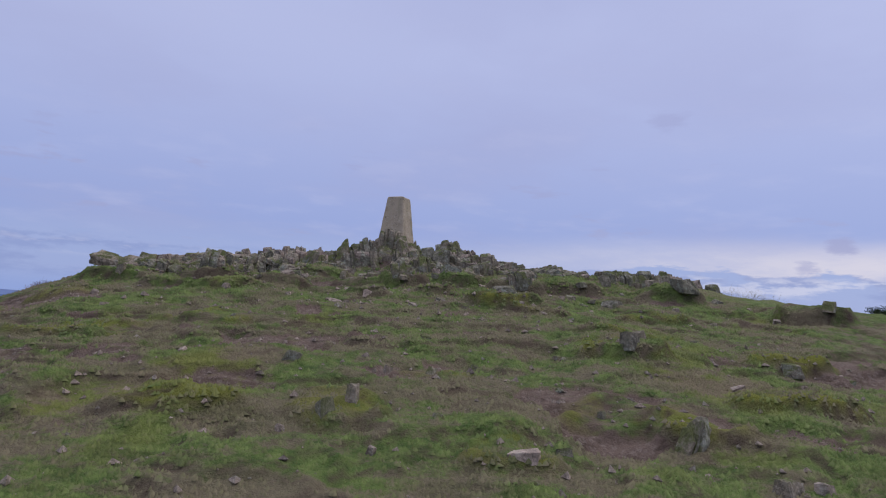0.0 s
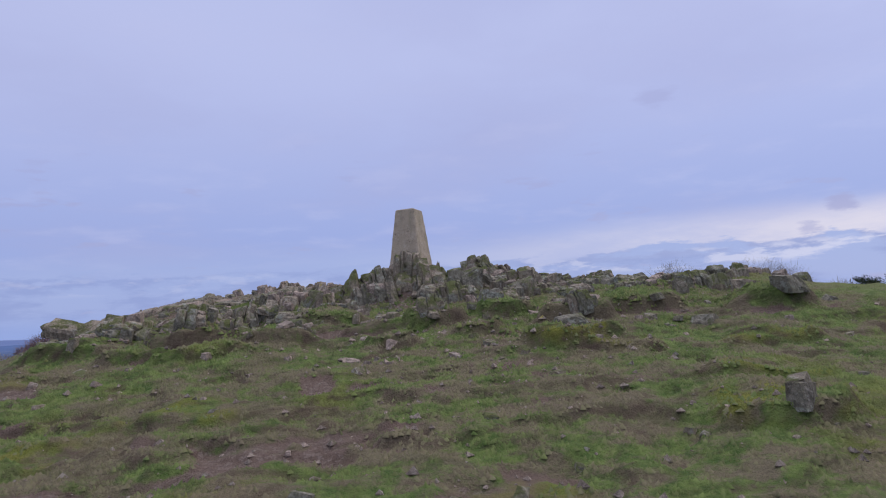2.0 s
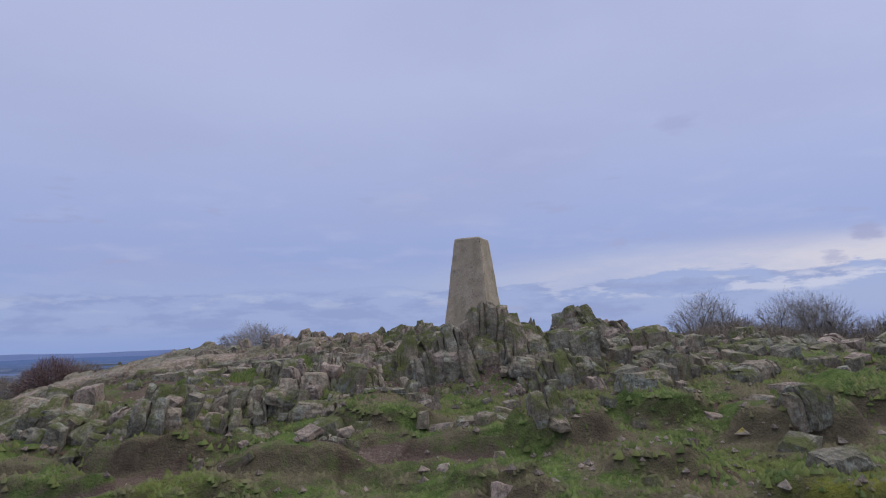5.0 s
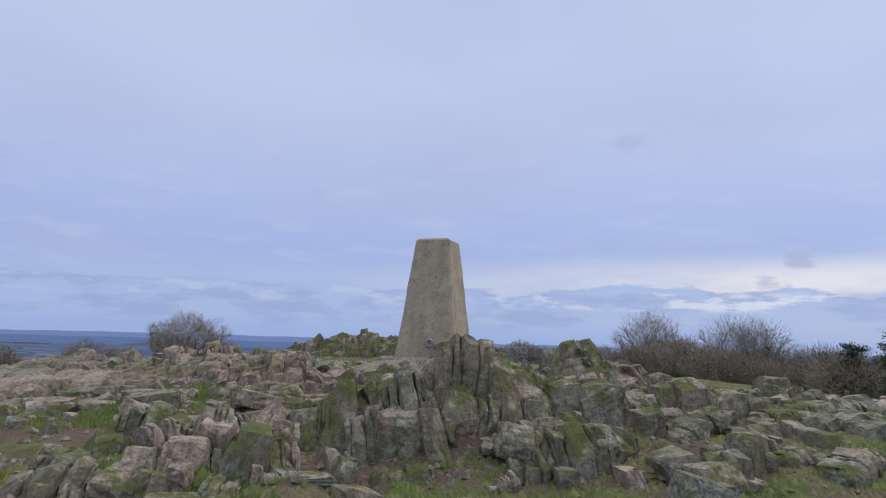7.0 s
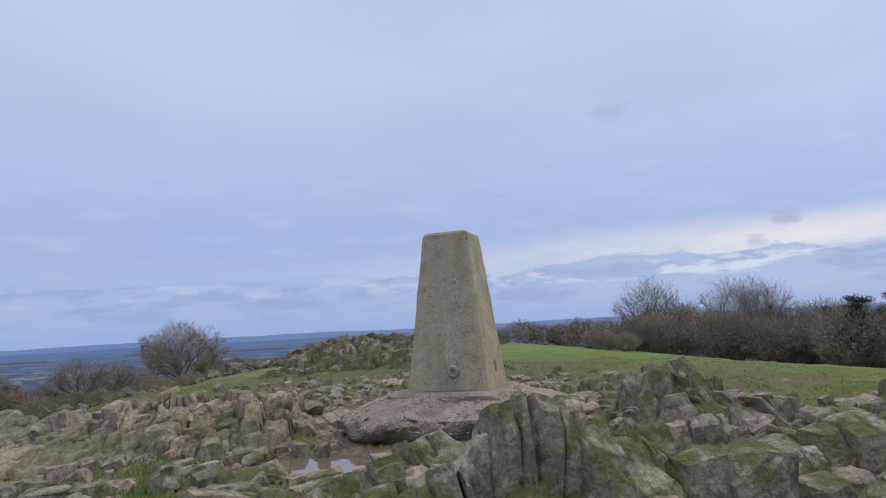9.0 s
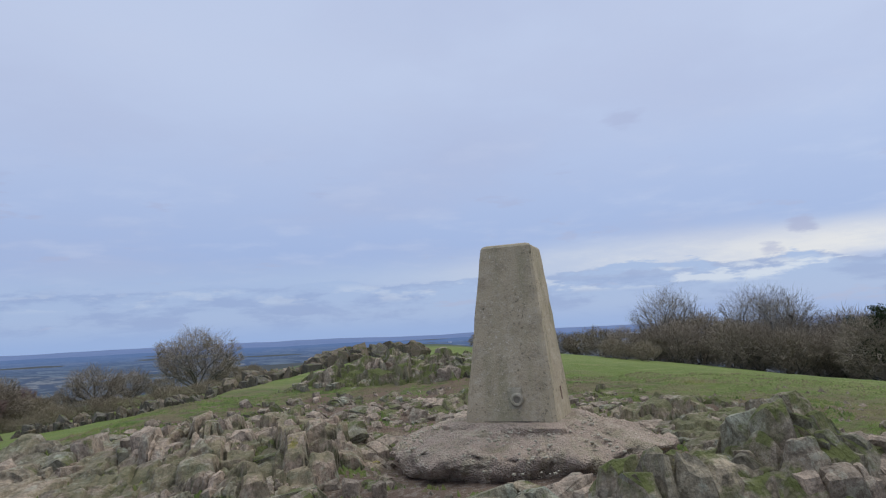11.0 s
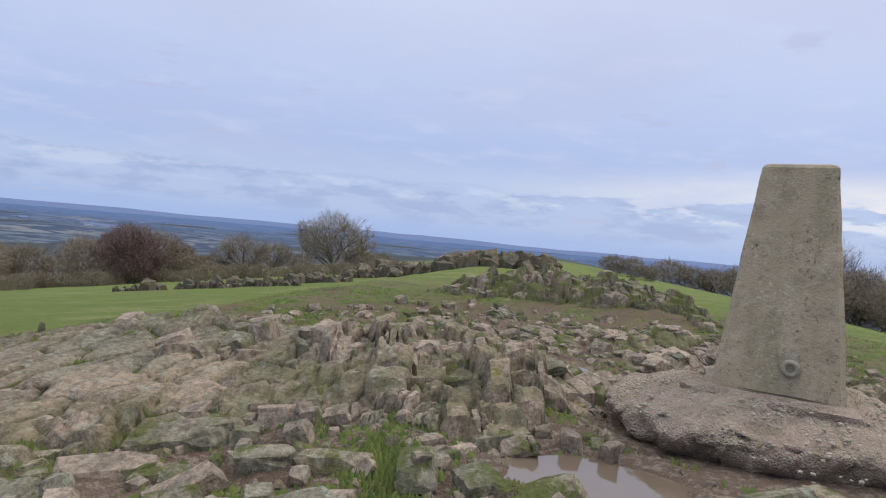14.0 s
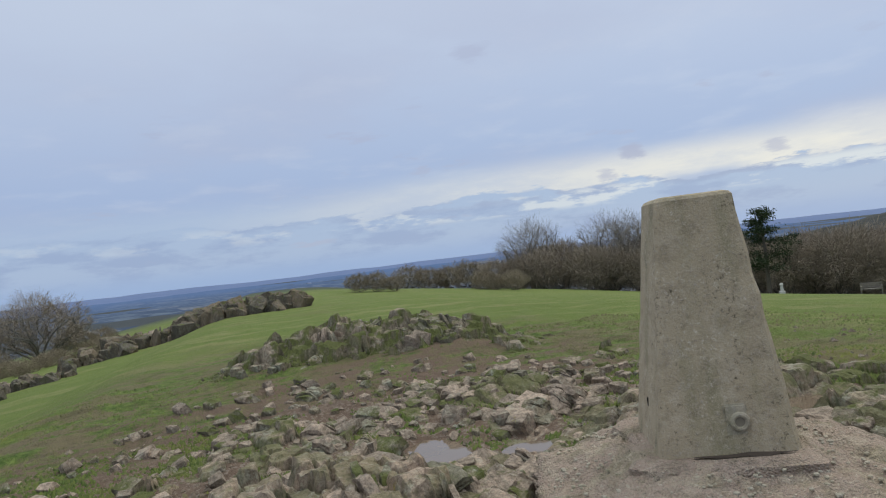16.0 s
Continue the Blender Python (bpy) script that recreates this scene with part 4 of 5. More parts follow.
pavement = thing("rock_outcrop", -5.0, 13.8, 2.4, "smooth jointed grey slabs sloping down to the grass", "rock outcrop")
scatter(pavement, -4.80, 14.20, 1.00, 0.60, 10, 0.30, ("slab", "block"), (0.30, 0.70), (0.40, 0.90), (0.14, 0.26), STRIKE + 8, 8, -16)
scatter(pavement, -4.30, 12.70, 1.25, 0.38, 8, 0.95, ("slab",), (0.30, 0.65), (0.26, 0.50), (0.10, 0.18), STRIKE, 8, -4)

east = thing("rock_outcrop", 2.4, 13.2, 2.3, "mossy grey boulders and slate ribs beside the field", "rock outcrop")
scatter(east, 2.50, 12.60, 1.10, 0.90, 60, 0.30, ("block", "blade"), (0.12, 0.36), (0.14, 0.40), (0.10, 0.24), STRIKE, 22, -16)
scatter(east, 1.10, 13.60, 1.00, 0.80, 50, 0.60, ("block", "slab"), (0.12, 0.36), (0.14, 0.40), (0.10, 0.24), STRIKE, 22, -16)
scatter(east, 3.00, 10.70, 0.80, 0.55, 36, 0.10, ("block", "blade"), (0.14, 0.36), (0.16, 0.40), (0.14, 0.32), STRIKE, 25, -10)
scatter(east, 4.40, 11.90, 0.95, 0.50, 34, 0.10, ("block", "blade"), (0.14, 0.36), (0.16, 0.40), (0.14, 0.34), STRIKE, 25, -10)

scatter(east, 1.55, 10.95, 1.15, 0.60, 46, 0.12, ("block", "blade", "slab"), (0.10, 0.32), (0.12, 0.32), (0.08, 0.24), STRIKE, 25, -10)
scatter(east, 2.60, 11.60, 1.00, 0.55, 44, 0.12, ("block", "blade", "slab"), (0.12, 0.40), (0.12, 0.40), (0.08, 0.26), STRIKE, 25, -10)

back = thing("rock_outcrop", -1.3, 20.5, 2.3, "dark pointed slate rise with mossy ground around it", "rock outcrop")
scatter(back, -1.60, 20.80, 1.00, 0.60, 70, 0.10, ("blade", "block"), (0.12, 0.34), (0.16, 0.44), (0.20, 0.46), STRIKE + 20, 22, -10)
scatter(back, -0.60, 20.10, 0.90, 0.65, 60, 0.15, ("blade", "block"), (0.12, 0.34), (0.16, 0.44), (0.18, 0.42), STRIKE + 20, 22, -14)
scatter(back, -2.90, 20.40, 0.90, 0.60, 30, 0.15, ("blade", "block"), (0.12, 0.30), (0.16, 0.36), (0.12, 0.28), STRIKE + 20, 22, -10)
scatter(back, -0.80, 16.30, 0.80, 0.90, 60, 0.40, ("blade", "block"), (0.10, 0.32), (0.14, 0.40), (0.12, 0.32), STRIKE + 25, 22, -24)

scree = thing("rock_outcrop", -2.2, 17.8, 2.3, "scattered half-buried stones in muddy grass", "rock outcrop")
scatter(scree, -2.10, 17.60, 2.40, 1.70, 170, 0.60, ("block", "slab", "blade"), (0.08, 0.30), (0.10, 0.36), (0.06, 0.20), STRIKE + 20, 40, -15)

scatter(scree, -3.40, 16.10, 1.90, 1.10, 130, 0.60, ("block", "slab", "blade"), (0.07, 0.28), (0.08, 0.32), (0.05, 0.16), STRIKE + 20, 50, -15)
ribs(ledge, -4.30, 13.80, -2.70, 13.62, (0.06, 0.17), (0.25, 0.45), (0.22, 0.36), -8, 0.35)
ribs(ledge, -2.75, 13.72, -1.45, 14.05, (0.05, 0.13), (0.28, 0.50), (0.18, 0.30), -16, 0.75)
ribs(ledge, -3.90, 14.15, -2.20, 14.30, (0.08, 0.20), (0.28, 0.50), (0.16, 0.28), -8, 0.45)
ribs(ledge, -1.60, 14.25, -1.15, 14.40, (0.05, 0.10), (0.26, 0.40), (0.14, 0.20), -30, 0.85)
ribs(summit, -3.40, 12.95, -2.30, 12.95, (0.05, 0.14), (0.18, 0.32), (0.10, 0.18), -10, 0.7)
ribs(summit, -1.70, 13.35, -1.25, 14.05, (0.05, 0.12), (0.25, 0.42), (0.16, 0.28), -30, 0.8)
ribs(summit, -1.20, 15.55, -0.40, 15.85, (0.06, 0.16), (0.25, 0.45), (0.10, 0.22), -30, 0.6)
ribs(summit, -2.90, 15.70, -2.10, 16.30, (0.06, 0.16), (0.22, 0.40), (0.08, 0.18), -25, 0.6)
ribs(crag, -1.55, 10.95, -0.30, 11.15, (0.06, 0.17), (0.28, 0.46), (0.26, 0.42), -6, 0.08)
ribs(crag, -1.30, 10.62, 0.10, 10.72, (0.06, 0.20), (0.22, 0.40), (0.20, 0.36), 4, 0.10)
ribs(crag, -0.10, 11.85, 0.80, 12.05, (0.08, 0.18), (0.14, 0.24), (0.24, 0.38), -14, 0.25)
ribs(crag, 0.00, 11.50, 1.10, 11.35, (0.10, 0.24), (0.14, 0.24), (0.14, 0.26), -12, 0.15)
ribs(crag, 0.90, 12.00, 2.00, 12.25, (0.10, 0.24), (0.14, 0.24), (0.12, 0.22), -16, 0.3)
ribs(west, -2.60, 10.45, -1.50, 10.75, (0.05, 0.15), (0.22, 0.38), (0.20, 0.34), 8, 0.35)
ribs(west, -3.60, 10.10, -2.40, 10.30, (0.06, 0.16), (0.22, 0.40), (0.18, 0.30), 12, 0.25)
ribs(west, -4.60, 9.85, -3.50, 10.00, (0.08, 0.20), (0.22, 0.40), (0.14, 0.24), 14, 0.2)
ribs(west, -3.10, 9.75, -1.60, 10.20, (0.06, 0.15), (0.18, 0.32), (0.12, 0.22), 10, 0.35)
ribs(east, 1.90, 12.45, 3.00, 12.75, (0.10, 0.26), (0.14, 0.24), (0.12, 0.22), -16, 0.2)
ribs(east, 0.60, 13.20, 1.70, 13.60, (0.07, 0.20), (0.26, 0.46), (0.10, 0.20), -18, 0.6)
ribs(back, -2.60, 20.60, -0.40, 20.95, (0.08, 0.22), (0.28, 0.50), (0.24, 0.42), -8, 0.05)
ribs(back, -1.30, 19.90, 0.30, 20.15, (0.08, 0.22), (0.28, 0.50), (0.20, 0.36), -14, 0.1)

# single boulders that stand out
for x, y, w, d, h, kind, mat, turn, roll in [
    (-0.42, 9.30, 0.34, 0.28, 0.30, "bundle", ROCK, 10, -6), (0.08, 10.98, 0.36, 0.30, 0.34, "block", ROCK, 20, -4), (0.95, 11.50, 0.50, 0.42, 0.34, "bundle", ROCK, 8, -8),
    (-0.72, 10.92, 0.50, 0.34, 0.46, "bundle", ROCK, 5, 4), (-1.10, 10.72, 0.34, 0.26, 0.42, "bundle", ROCK, 8, -10), (-1.32, 10.55, 0.26, 0.22, 0.34, "bundle", ROCK, 8, -8),
    (0.20, 12.20, 0.62, 0.34, 0.36, "bundle", ROCK, 12, -12), (0.62, 12.05, 0.40, 0.30, 0.24, "bundle", ROCK, 12, -12), (1.45, 11.75, 0.22, 0.22, 0.22, "block", ROCK, 20, -6), (1.10, 12.30, 0.20, 0.18, 0.26, "block", ROCK, 20, -6),
    (-2.70, 10.95, 0.50, 0.36, 0.30, "bundle", ROCK, 12, 12), (-3.22, 9.54, 0.36, 0.28, 0.30, "bundle", ROCK, 12, 10), (1.27, 9.28, 0.34, 0.26, 0.24, "bundle", ROCK, 14, -8), (0.94, 8.40, 0.30, 0.22, 0.10, "slab", ROCK, 24, -8),
    (1.76, 4.28, 0.22, 0.16, 0.27, "bundle", ROCK, 30, 24), (2.87, 10.42, 0.20, 0.18, 0.24, "block", ROCK, 12, 0), (3.45, 10.72, 0.32, 0.24, 0.24, "bundle", ROCK, 12, 0), (3.56, 10.15, 0.36, 0.26, 0.20, "block", ROCK, 20, 0), (3.75, 9.50, 0.32, 0.26, 0.18, "block", ROCK, 30, 0),
    (-2.40, 14.62, 0.52, 0.36, 0.20, "block", ROCK_PALE, 12, -8), (-2.32, 14.22, 0.40, 0.24, 0.18, "block", ROCK_PALE, 12, -8), (-1.38, 14.30, 0.26, 0.40, 0.16, "slab", ROCK_PALE, 24, -24),
    (-0.95, 15.70, 0.44, 0.32, 0.15, "slab", ROCK_PALE, 30, -16), (-5.00, 10.75, 1.10, 0.60, 0.26, "bundle", ROCK, 8, 12), (-4.40, 10.45, 0.70, 0.50, 0.26, "bundle", ROCK, 14, 12), (-3.30, 10.00, 0.50, 0.34, 0.30, "bundle", ROCK, 12, 14),
]:
    tagged(rock(None, kind, mat, x, y, (w, d, h), turn, 0, roll, 0.15, "boulder"), "mossy grey slate boulder set in the turf" if mat is ROCK else "worn pinkish slate block on the summit", "boulder", "boulders")

# stones lying about on the slope
for i in range(150):
    x, y = RND.uniform(-5, 5), RND.uniform(1.5, 10.2)
    s = 0.022 + 0.05 * RND.random() ** 3 + 0.04 * (y > 7.5) * RND.random()
    tagged(rock(None, "block", ROCK_PALE if RND.random() < 0.35 else ROCK, x, y, (s * 1.6, s * 1.2, s * 0.8), RND.uniform(0, 360), RND.gauss(0, 14), RND.gauss(0, 14), 0.38, "stone"),
           "small grey stone half sunk in turf", "stone", "loose stones")
for x, y, w, d, h, kind, pale in [
    (-0.50, 4.47, 0.12, 0.10, 0.16, "block", 0), (-0.64, 4.32, 0.15, 0.10, 0.15, "block", 0), (-0.31, 3.95, 0.06, 0.05, 0.08, "block", 1), (0.60, 3.86, 0.22, 0.16, 0.07, "slab", 1),
    (1.90, 6.10, 0.18, 0.15, 0.16, "block", 0), (1.28, 4.70, 0.07, 0.06, 0.08, "block", 0), (5.45, 8.80, 0.24, 0.18, 0.13, "block", 0), (3.55, 6.30, 0.22, 0.16, 0.13, "block", 0),
    (2.66, 5.55, 0.15, 0.10, 0.07, "slab", 1), (-0.32, 5.36, 0.08, 0.06, 0.09, "block", 1), (-1.12, 5.36, 0.16, 0.12, 0.10, "block", 0), (0.02, 5.50, 0.10, 0.09, 0.10, "block", 0),
    (2.10, 3.72, 0.18, 0.14, 0.11, "block", 0), (2.30, 3.72, 0.13, 0.10, 0.10, "block", 1), (-2.80, 9.22, 0.10, 0.08, 0.12, "block", 0), (-2.10, 9.30, 0.24, 0.15, 0.05, "slab", 1),
    (-1.86, 9.46, 0.15, 0.10, 0.06, "slab", 1), (-1.18, 9.60, 0.20, 0.22, 0.06, "slab", 1), (-0.82, 9.05, 0.09, 0.06, 0.10, "block", 1), (-0.84, 8.55, 0.15, 0.10, 0.10, "block", 1),
    (0.00, 8.52, 0.12, 0.10, 0.10, "block", 0), (0.78, 9.62, 0.22, 0.14, 0.07, "slab", 1), (0.73, 10.32, 0.20, 0.14, 0.08, "slab", 1), (0.62, 7.38, 0.22, 0.14, 0.08, "slab", 0),
    (-1.20, 8.22, 0.20, 0.14, 0.06, "slab", 1), (-1.06, 7.98, 0.08, 0.07, 0.10, "block", 1), (-1.80, 8.24, 0.12, 0.10, 0.06, "block", 1), (-4.42, 9.20, 0.13, 0.10, 0.14, "block", 0),
    (-4.05, 8.66, 0.36, 0.18, 0.04, "slab", 0), (-0.22, 8.10, 0.17, 0.10, 0.05, "slab", 1), (-2.67, 8.44, 0.11, 0.09, 0.07, "block", 1), (2.08, 6.44, 0.22, 0.16, 0.14, "block", 0),
    (-2.63, 12.28, 0.10, 0.09, 0.20, "block", 1), (-2.36, 11.92, 0.13, 0.11, 0.17, "block", 1), (-3.12, 12.22, 0.12, 0.10, 0.10, "block", 1), (-2.90, 12.30, 0.09, 0.08, 0.14, "block", 1),
    (-2.52, 11.84, 0.24, 0.14, 0.13, "block", 1), (-3.50, 12.00, 0.36, 0.18, 0.09, "slab", 1), (-3.05, 11.62, 0.26, 0.20, 0.11, "slab", 1), (-1.80, 12.86, 0.10, 0.08, 0.15, "block", 1),
]:
    tagged(rock(None, kind, ROCK_PALE if pale else ROCK, x, y, (0.9 * w, 0.9 * d, 0.95 * h), RND.uniform(0, 180), RND.uniform(-16, 16), RND.uniform(-20, 20), 0.32, "stone"),
           ("flat pale stone lying in the turf" if kind == "slab" else "pale pinkish stone standing in the turf") if pale else "grey stone standing out of mossy turf", "stone", "loose stones")


# ---- far outcrops ----
def far_outcrop(label, spots):
    x0, y0 = spots[0][:2]
    ob = thing("rock_outcrop", x0, y0, ground_at(x0, y0), label, "rock outcrop")
    for x, y, rx, ry, n, lo, hi in spots:
        for _ in range(n):
            px, py = x + rx * RND.uniform(-1, 1), y + ry * RND.uniform(-1, 1)
            s = lo + (hi - lo) * RND.random() ** 1.8
            rock(ob, RND.choice(("blade", "bundle", "block")), ROCK_DARK if RND.random() < 0.90 else ROCK_PALE, px, py, (s * RND.uniform(0.6, 1.2), s * 0.8, s * RND.uniform(0.9, 1.3)), RND.uniform(0, 360), RND.gauss(0, 8), RND.gauss(-14, 14), 0.3)


far_outcrop("dark brown craggy tor rising from the ridge", [(-6.4, 50.5, 1.8, 1.0, 130, 0.5, 1.55), (-9.2, 50.0, 2.2, 1.0, 100, 0.4, 1.25), (-3.4, 51.2, 1.7, 0.9, 110, 0.5, 1.45), (-11.6, 47.5, 1.4, 0.8, 26, 0.5, 1.2)])
far_outcrop("broken dark rocks in a line along the meadow", [(-12.2, 40.0, 1.4, 0.8, 34, 0.3, 0.8), (-13.4, 36.5, 1.6, 0.5, 36, 0.25, 0.65), (-15.8, 36.0, 1.6, 0.4, 40, 0.25, 0.7), (-18.6, 35.2, 0.9, 0.4, 24, 0.25, 0.75)])


# ---- trig pillar on its plinth ----


def ring_loft(bm, rings):
    """Skin a list of closed rings of equal length and cap both ends."""
    made = [[bm.verts.new(p) for p in r] for r in rings]
    n = len(made[0])
    for a, b in zip(made, made[1:]):
        for i in range(n):
            bm.faces.new((a[i], a[(i + 1) % n], b[(i + 1) % n], b[i]))
    bm.faces.new(made[0][::-1])
    bm.faces.new(made[-1])
    bmesh.ops.recalc_face_normals(bm, faces=bm.faces[:])


def square_ring(half, cut, z, wobble=0.0, seed=0):
    pts = []
    for sx, sy, first in ((1, 1, 0), (-1, 1, 1), (-1, -1, 0), (1, -1, 1)):
        a, b = (half * sx, (half - cut) * sy), ((half - cut) * sx, half * sy)
        pts += [a, b] if first == 0 else [b, a]
    out = []
    for i in range(len(pts)):
        p, q = pts[i], pts[(i + 1) % len(pts)]
        for k in range(4):
            t = k / 4
            x, y = p[0] + (q[0] - p[0]) * t, p[1] + (q[1] - p[1]) * t
            d = wobble * noise.noise(Vector((x * 9 + seed, y * 9, z * 9)))
            out.append((x * (1 + d), y * (1 + d), z + d * 0.2))
    return out


pillar = thing("trig_pillar", PX, PY, PZ, "weathered tapering concrete survey pillar with chamfered corners", "survey pillar", turn=PTURN)
bm = bmesh.new()
H, B, T = 1.236, 0.320, 0.182
levels = [-0.06] + [H * k / 12 for k in range(0, 12)] + [H - 0.022, H - 0.007, H]
rings = []
for z in levels:
    half = B + (T - B) * max(0, z) / H
    if z > H - 0.03:
        half -= (0.0, 0.010, 0.028)[min(2, int((z - (H - 0.0221)) / 0.010))]
    rings.append(square_ring(half, 0.026 * half / B, z, 0.022, 3))
ring_loft(bm, rings)
part("shaft", bm, CONCRETE, pillar)
face = lambda z: -(B + (T - B) * z / H)       # y of the front face at height z


def ring_part(name, y, z, r, tube, mat, parent, depth=1.0):
    bm = bmesh.new()
    rings = []
    for i in range(20):
        a = 2 * math.pi * i / 20
        rings.append([bm.verts.new(((r + tube * math.cos(b)) * math.cos(a), tube * depth * math.sin(b), (r + tube * math.cos(b)) * math.sin(a))) for b in [2 * math.pi * j / 8 for j in range(8)]])
    for i in range(20):
        p, q = rings[i], rings[(i + 1) % 20]
        for j in range(8):
            bm.faces.new((p[j], q[j], q[(j + 1) % 8], p[(j + 1) % 8]))
    bmesh.ops.recalc_face_normals(bm, faces=bm.faces[:])
    ob = part(name, bm, mat, parent)
    ob.location = (0.055, y, z)
    return ob


def box_bm(w, d, h, bevel=0.004, taper=1.0):
    bm = bmesh.new()
    bmesh.ops.create_cube(bm, size=1, matrix=Matrix.Diagonal((w, d, h, 1)))
    for v in bm.verts:
        if v.co.z > 0:
            v.co.x *= taper
            v.co.y *= taper
    if bevel:
        bmesh.ops.bevel(bm, geom=bm.edges[:], offset=bevel, segments=2, affect="EDGES")
    return bm


plate = part("patch_of_mortar", box_bm(0.105, 0.018, 0.150, 0.008), CONCRETE_PALE, pillar, "pale mortar patch around the pipe")
plate.location = (0.040, face(0.155), 0.158)
ring_part("pipe_rim", face(0.150) - 0.010, 0.150, 0.034, 0.013, CONCRETE_PALE, pillar)
bm = bmesh.new()
bmesh.ops.create_cone(bm, cap_ends=True, segments=20, radius1=0.022, radius2=0.022, depth=0.010, matrix=Matrix.Rotation(math.pi / 2, 4, "X"))
hole = part("pipe_bore", bm, BORE, pillar)
hole.location = (0.055, face(0.150) - 0.008, 0.150)
stain = part("rust_mark", box_bm(0.045, 0.010, 0.10, 0.004), RUST, pillar, "rusty stain where a plate was")
stain.rotation_euler, stain.location = (radians(-5), 0, radians(90)), (-face(0.17) - 0.001, 0.0, 0.165)
slot = part("slot", box_bm(0.010, 0.012, 0.045, 0.002), DARK, pillar, "dark slot in the chamfer")
slot.rotation_euler, slot.location = (0, 0, radians(-90)), (face(0.20) + 0.002, 0.0, 0.20)

plinth = thing("pillar_plinth", PX, PY, 2.40, "rough pebbly concrete footing, cracked and undercut by wear", "plinth", turn=PTURN)
bm = bmesh.new()
rings = []
SEG = 240
profile = [(0.76, -0.16), (0.78, -0.08), (0.81, -0.03), (0.86, 0.02), (0.90, 0.06), (0.925, 0.095), (0.945, 0.122), (0.938, 0.146), (0.905, 0.162)] + [(0.875 - 0.040 * k, 0.172 + 0.0118 * k) for k in range(0, 11)]
for k, (r, z) in enumerate(profile):
    ring = []
    for i in range(SEG):
        a = 2 * math.pi * i / SEG
        ca, sa = math.cos(a), math.sin(a)
        rr = r * (0.98 + 0.16 * noise.noise(Vector((ca * 1.5, sa * 1.5, 4.0))))
        if k < 9:
            rr += 0.085 * noise.noise(Vector((ca * 6, sa * 6, z * 9))) + 0.035 * noise.noise(Vector((ca * 16, sa * 16, z * 26))) + 0.030 * noise.noise(Vector((ca * 30, sa * 30, z * 36))) + 0.022 * noise.noise(Vector((ca * 60, sa * 60, z * 66)))
        q = Vector((rr * ca, rr * sa, z))
        ring.append((q.x, q.y, z + 0.05 * noise.noise(q * 3.0) * (k > 3) + 0.024 * noise.noise(q * 11.0) + 0.018 * noise.noise(q * 27.0) + 0.012 * noise.noise(q * 55.0)))
    rings.append(ring)
ring_loft(bm, rings)
foot = part("footing", bm, PLINTH, plinth)
foot.data.polygons.foreach_set("use_smooth", [True] * len(foot.data.polygons))
bm = bmesh.new()
ring_loft(bm, [square_ring(0.47, 0.11, 0.22, 0.14, 8), square_ring(0.445, 0.10, 0.286, 0.14, 8), square_ring(0.415, 0.09, 0.303, 0.12, 8), square_ring(0.375, 0.08, 0.312, 0.10, 8)])
part("collar", bm, PLINTH, plinth, "worn raised collar round the pillar's foot")
bm = bmesh.new()
bm.faces.new([bm.verts.new((0.21 * math.cos(a) * (1 + 0.2 * math.sin(3 * a)), 0.028 * math.sin(a) * (1 + 0.3 * math.sin(5 * a + 1)), 0)) for a in [2 * math.pi * i / 40 for i in range(40)]])
damp = part("damp_hollow", bm, SOIL, plinth, "dark damp hollow in front of the pillar")
damp.location = (0.05, -0.362, 0.322)
bm = bmesh.new()
rp = random.Random(8)
for i in range(600):
    a, q = rp.uniform(0, 6.283), rp.uniform(0.50, 0.92) if i < 500 else rp.uniform(0.84, 0.93)
    z = np.interp(q, [p[0] for p in profile[6:]][::-1], [p[1] for p in profile[6:]][::-1])
    s = rp.uniform(0.005, 0.013) if i < 500 else rp.uniform(0.006, 0.014)
    z = z if i < 500 else z - rp.uniform(0.0, 0.10) * (q > 0.89)
    bmesh.ops.create_icosphere(bm, subdivisions=1, radius=1, matrix=Matrix.Translation((q * math.cos(a) * 0.97, q * math.sin(a) * 0.97, z + 0.004)) @ Matrix.Rotation(rp.uniform(0, 3), 4, "Z") @ Matrix.Diagonal((s * 1.3, s, s * 0.8, 1)))
tagged(part("aggregate", bm, CONCRETE_PALE, plinth, "pale pebbles set in the concrete"), kind="stuff")

# ---- puddles ----
for x, y, p, q, level in POOLS:
    bm = bmesh.new()
    ring = [bm.verts.new((1.12 * p * math.cos(a) * (1 + 0.15 * math.sin(3 * a + x)), 1.12 * q * math.sin(a) * (1 + 0.12 * math.sin(2 * a + y)), 0.0)) for a in [2 * math.pi * i / 48 for i in range(48)]]
    bm.faces.new(ring)
    me = bpy.data.meshes.new("puddle")
    bm.to_mesh(me), bm.free()
    me.materials.append(WATER)
    ob = new("puddle", me)
    ob.location = (x, y, level)
    tagged(ob, "shallow muddy rain puddle among the rocks", "puddle", "puddles")


# ---- trees ----
def tube(verts, faces, p, q, r0, r1, sides=5):
    d = (q - p).normalized()
    side = d.cross(Vector((0.31, 0.17, 0.93))).normalized()
    other = d.cross(side)
    b = len(verts)
    for c, r in ((p, r0), (q, r1)):
        for i in range(sides):
            a = 2 * math.pi * i / sides
            verts.append(c + side * (r * math.cos(a)) + other * (r * math.sin(a)))
    for i in range(sides):
        faces.append((b + i, b + (i + 1) % sides, b + sides + (i + 1) % sides, b + sides + i))


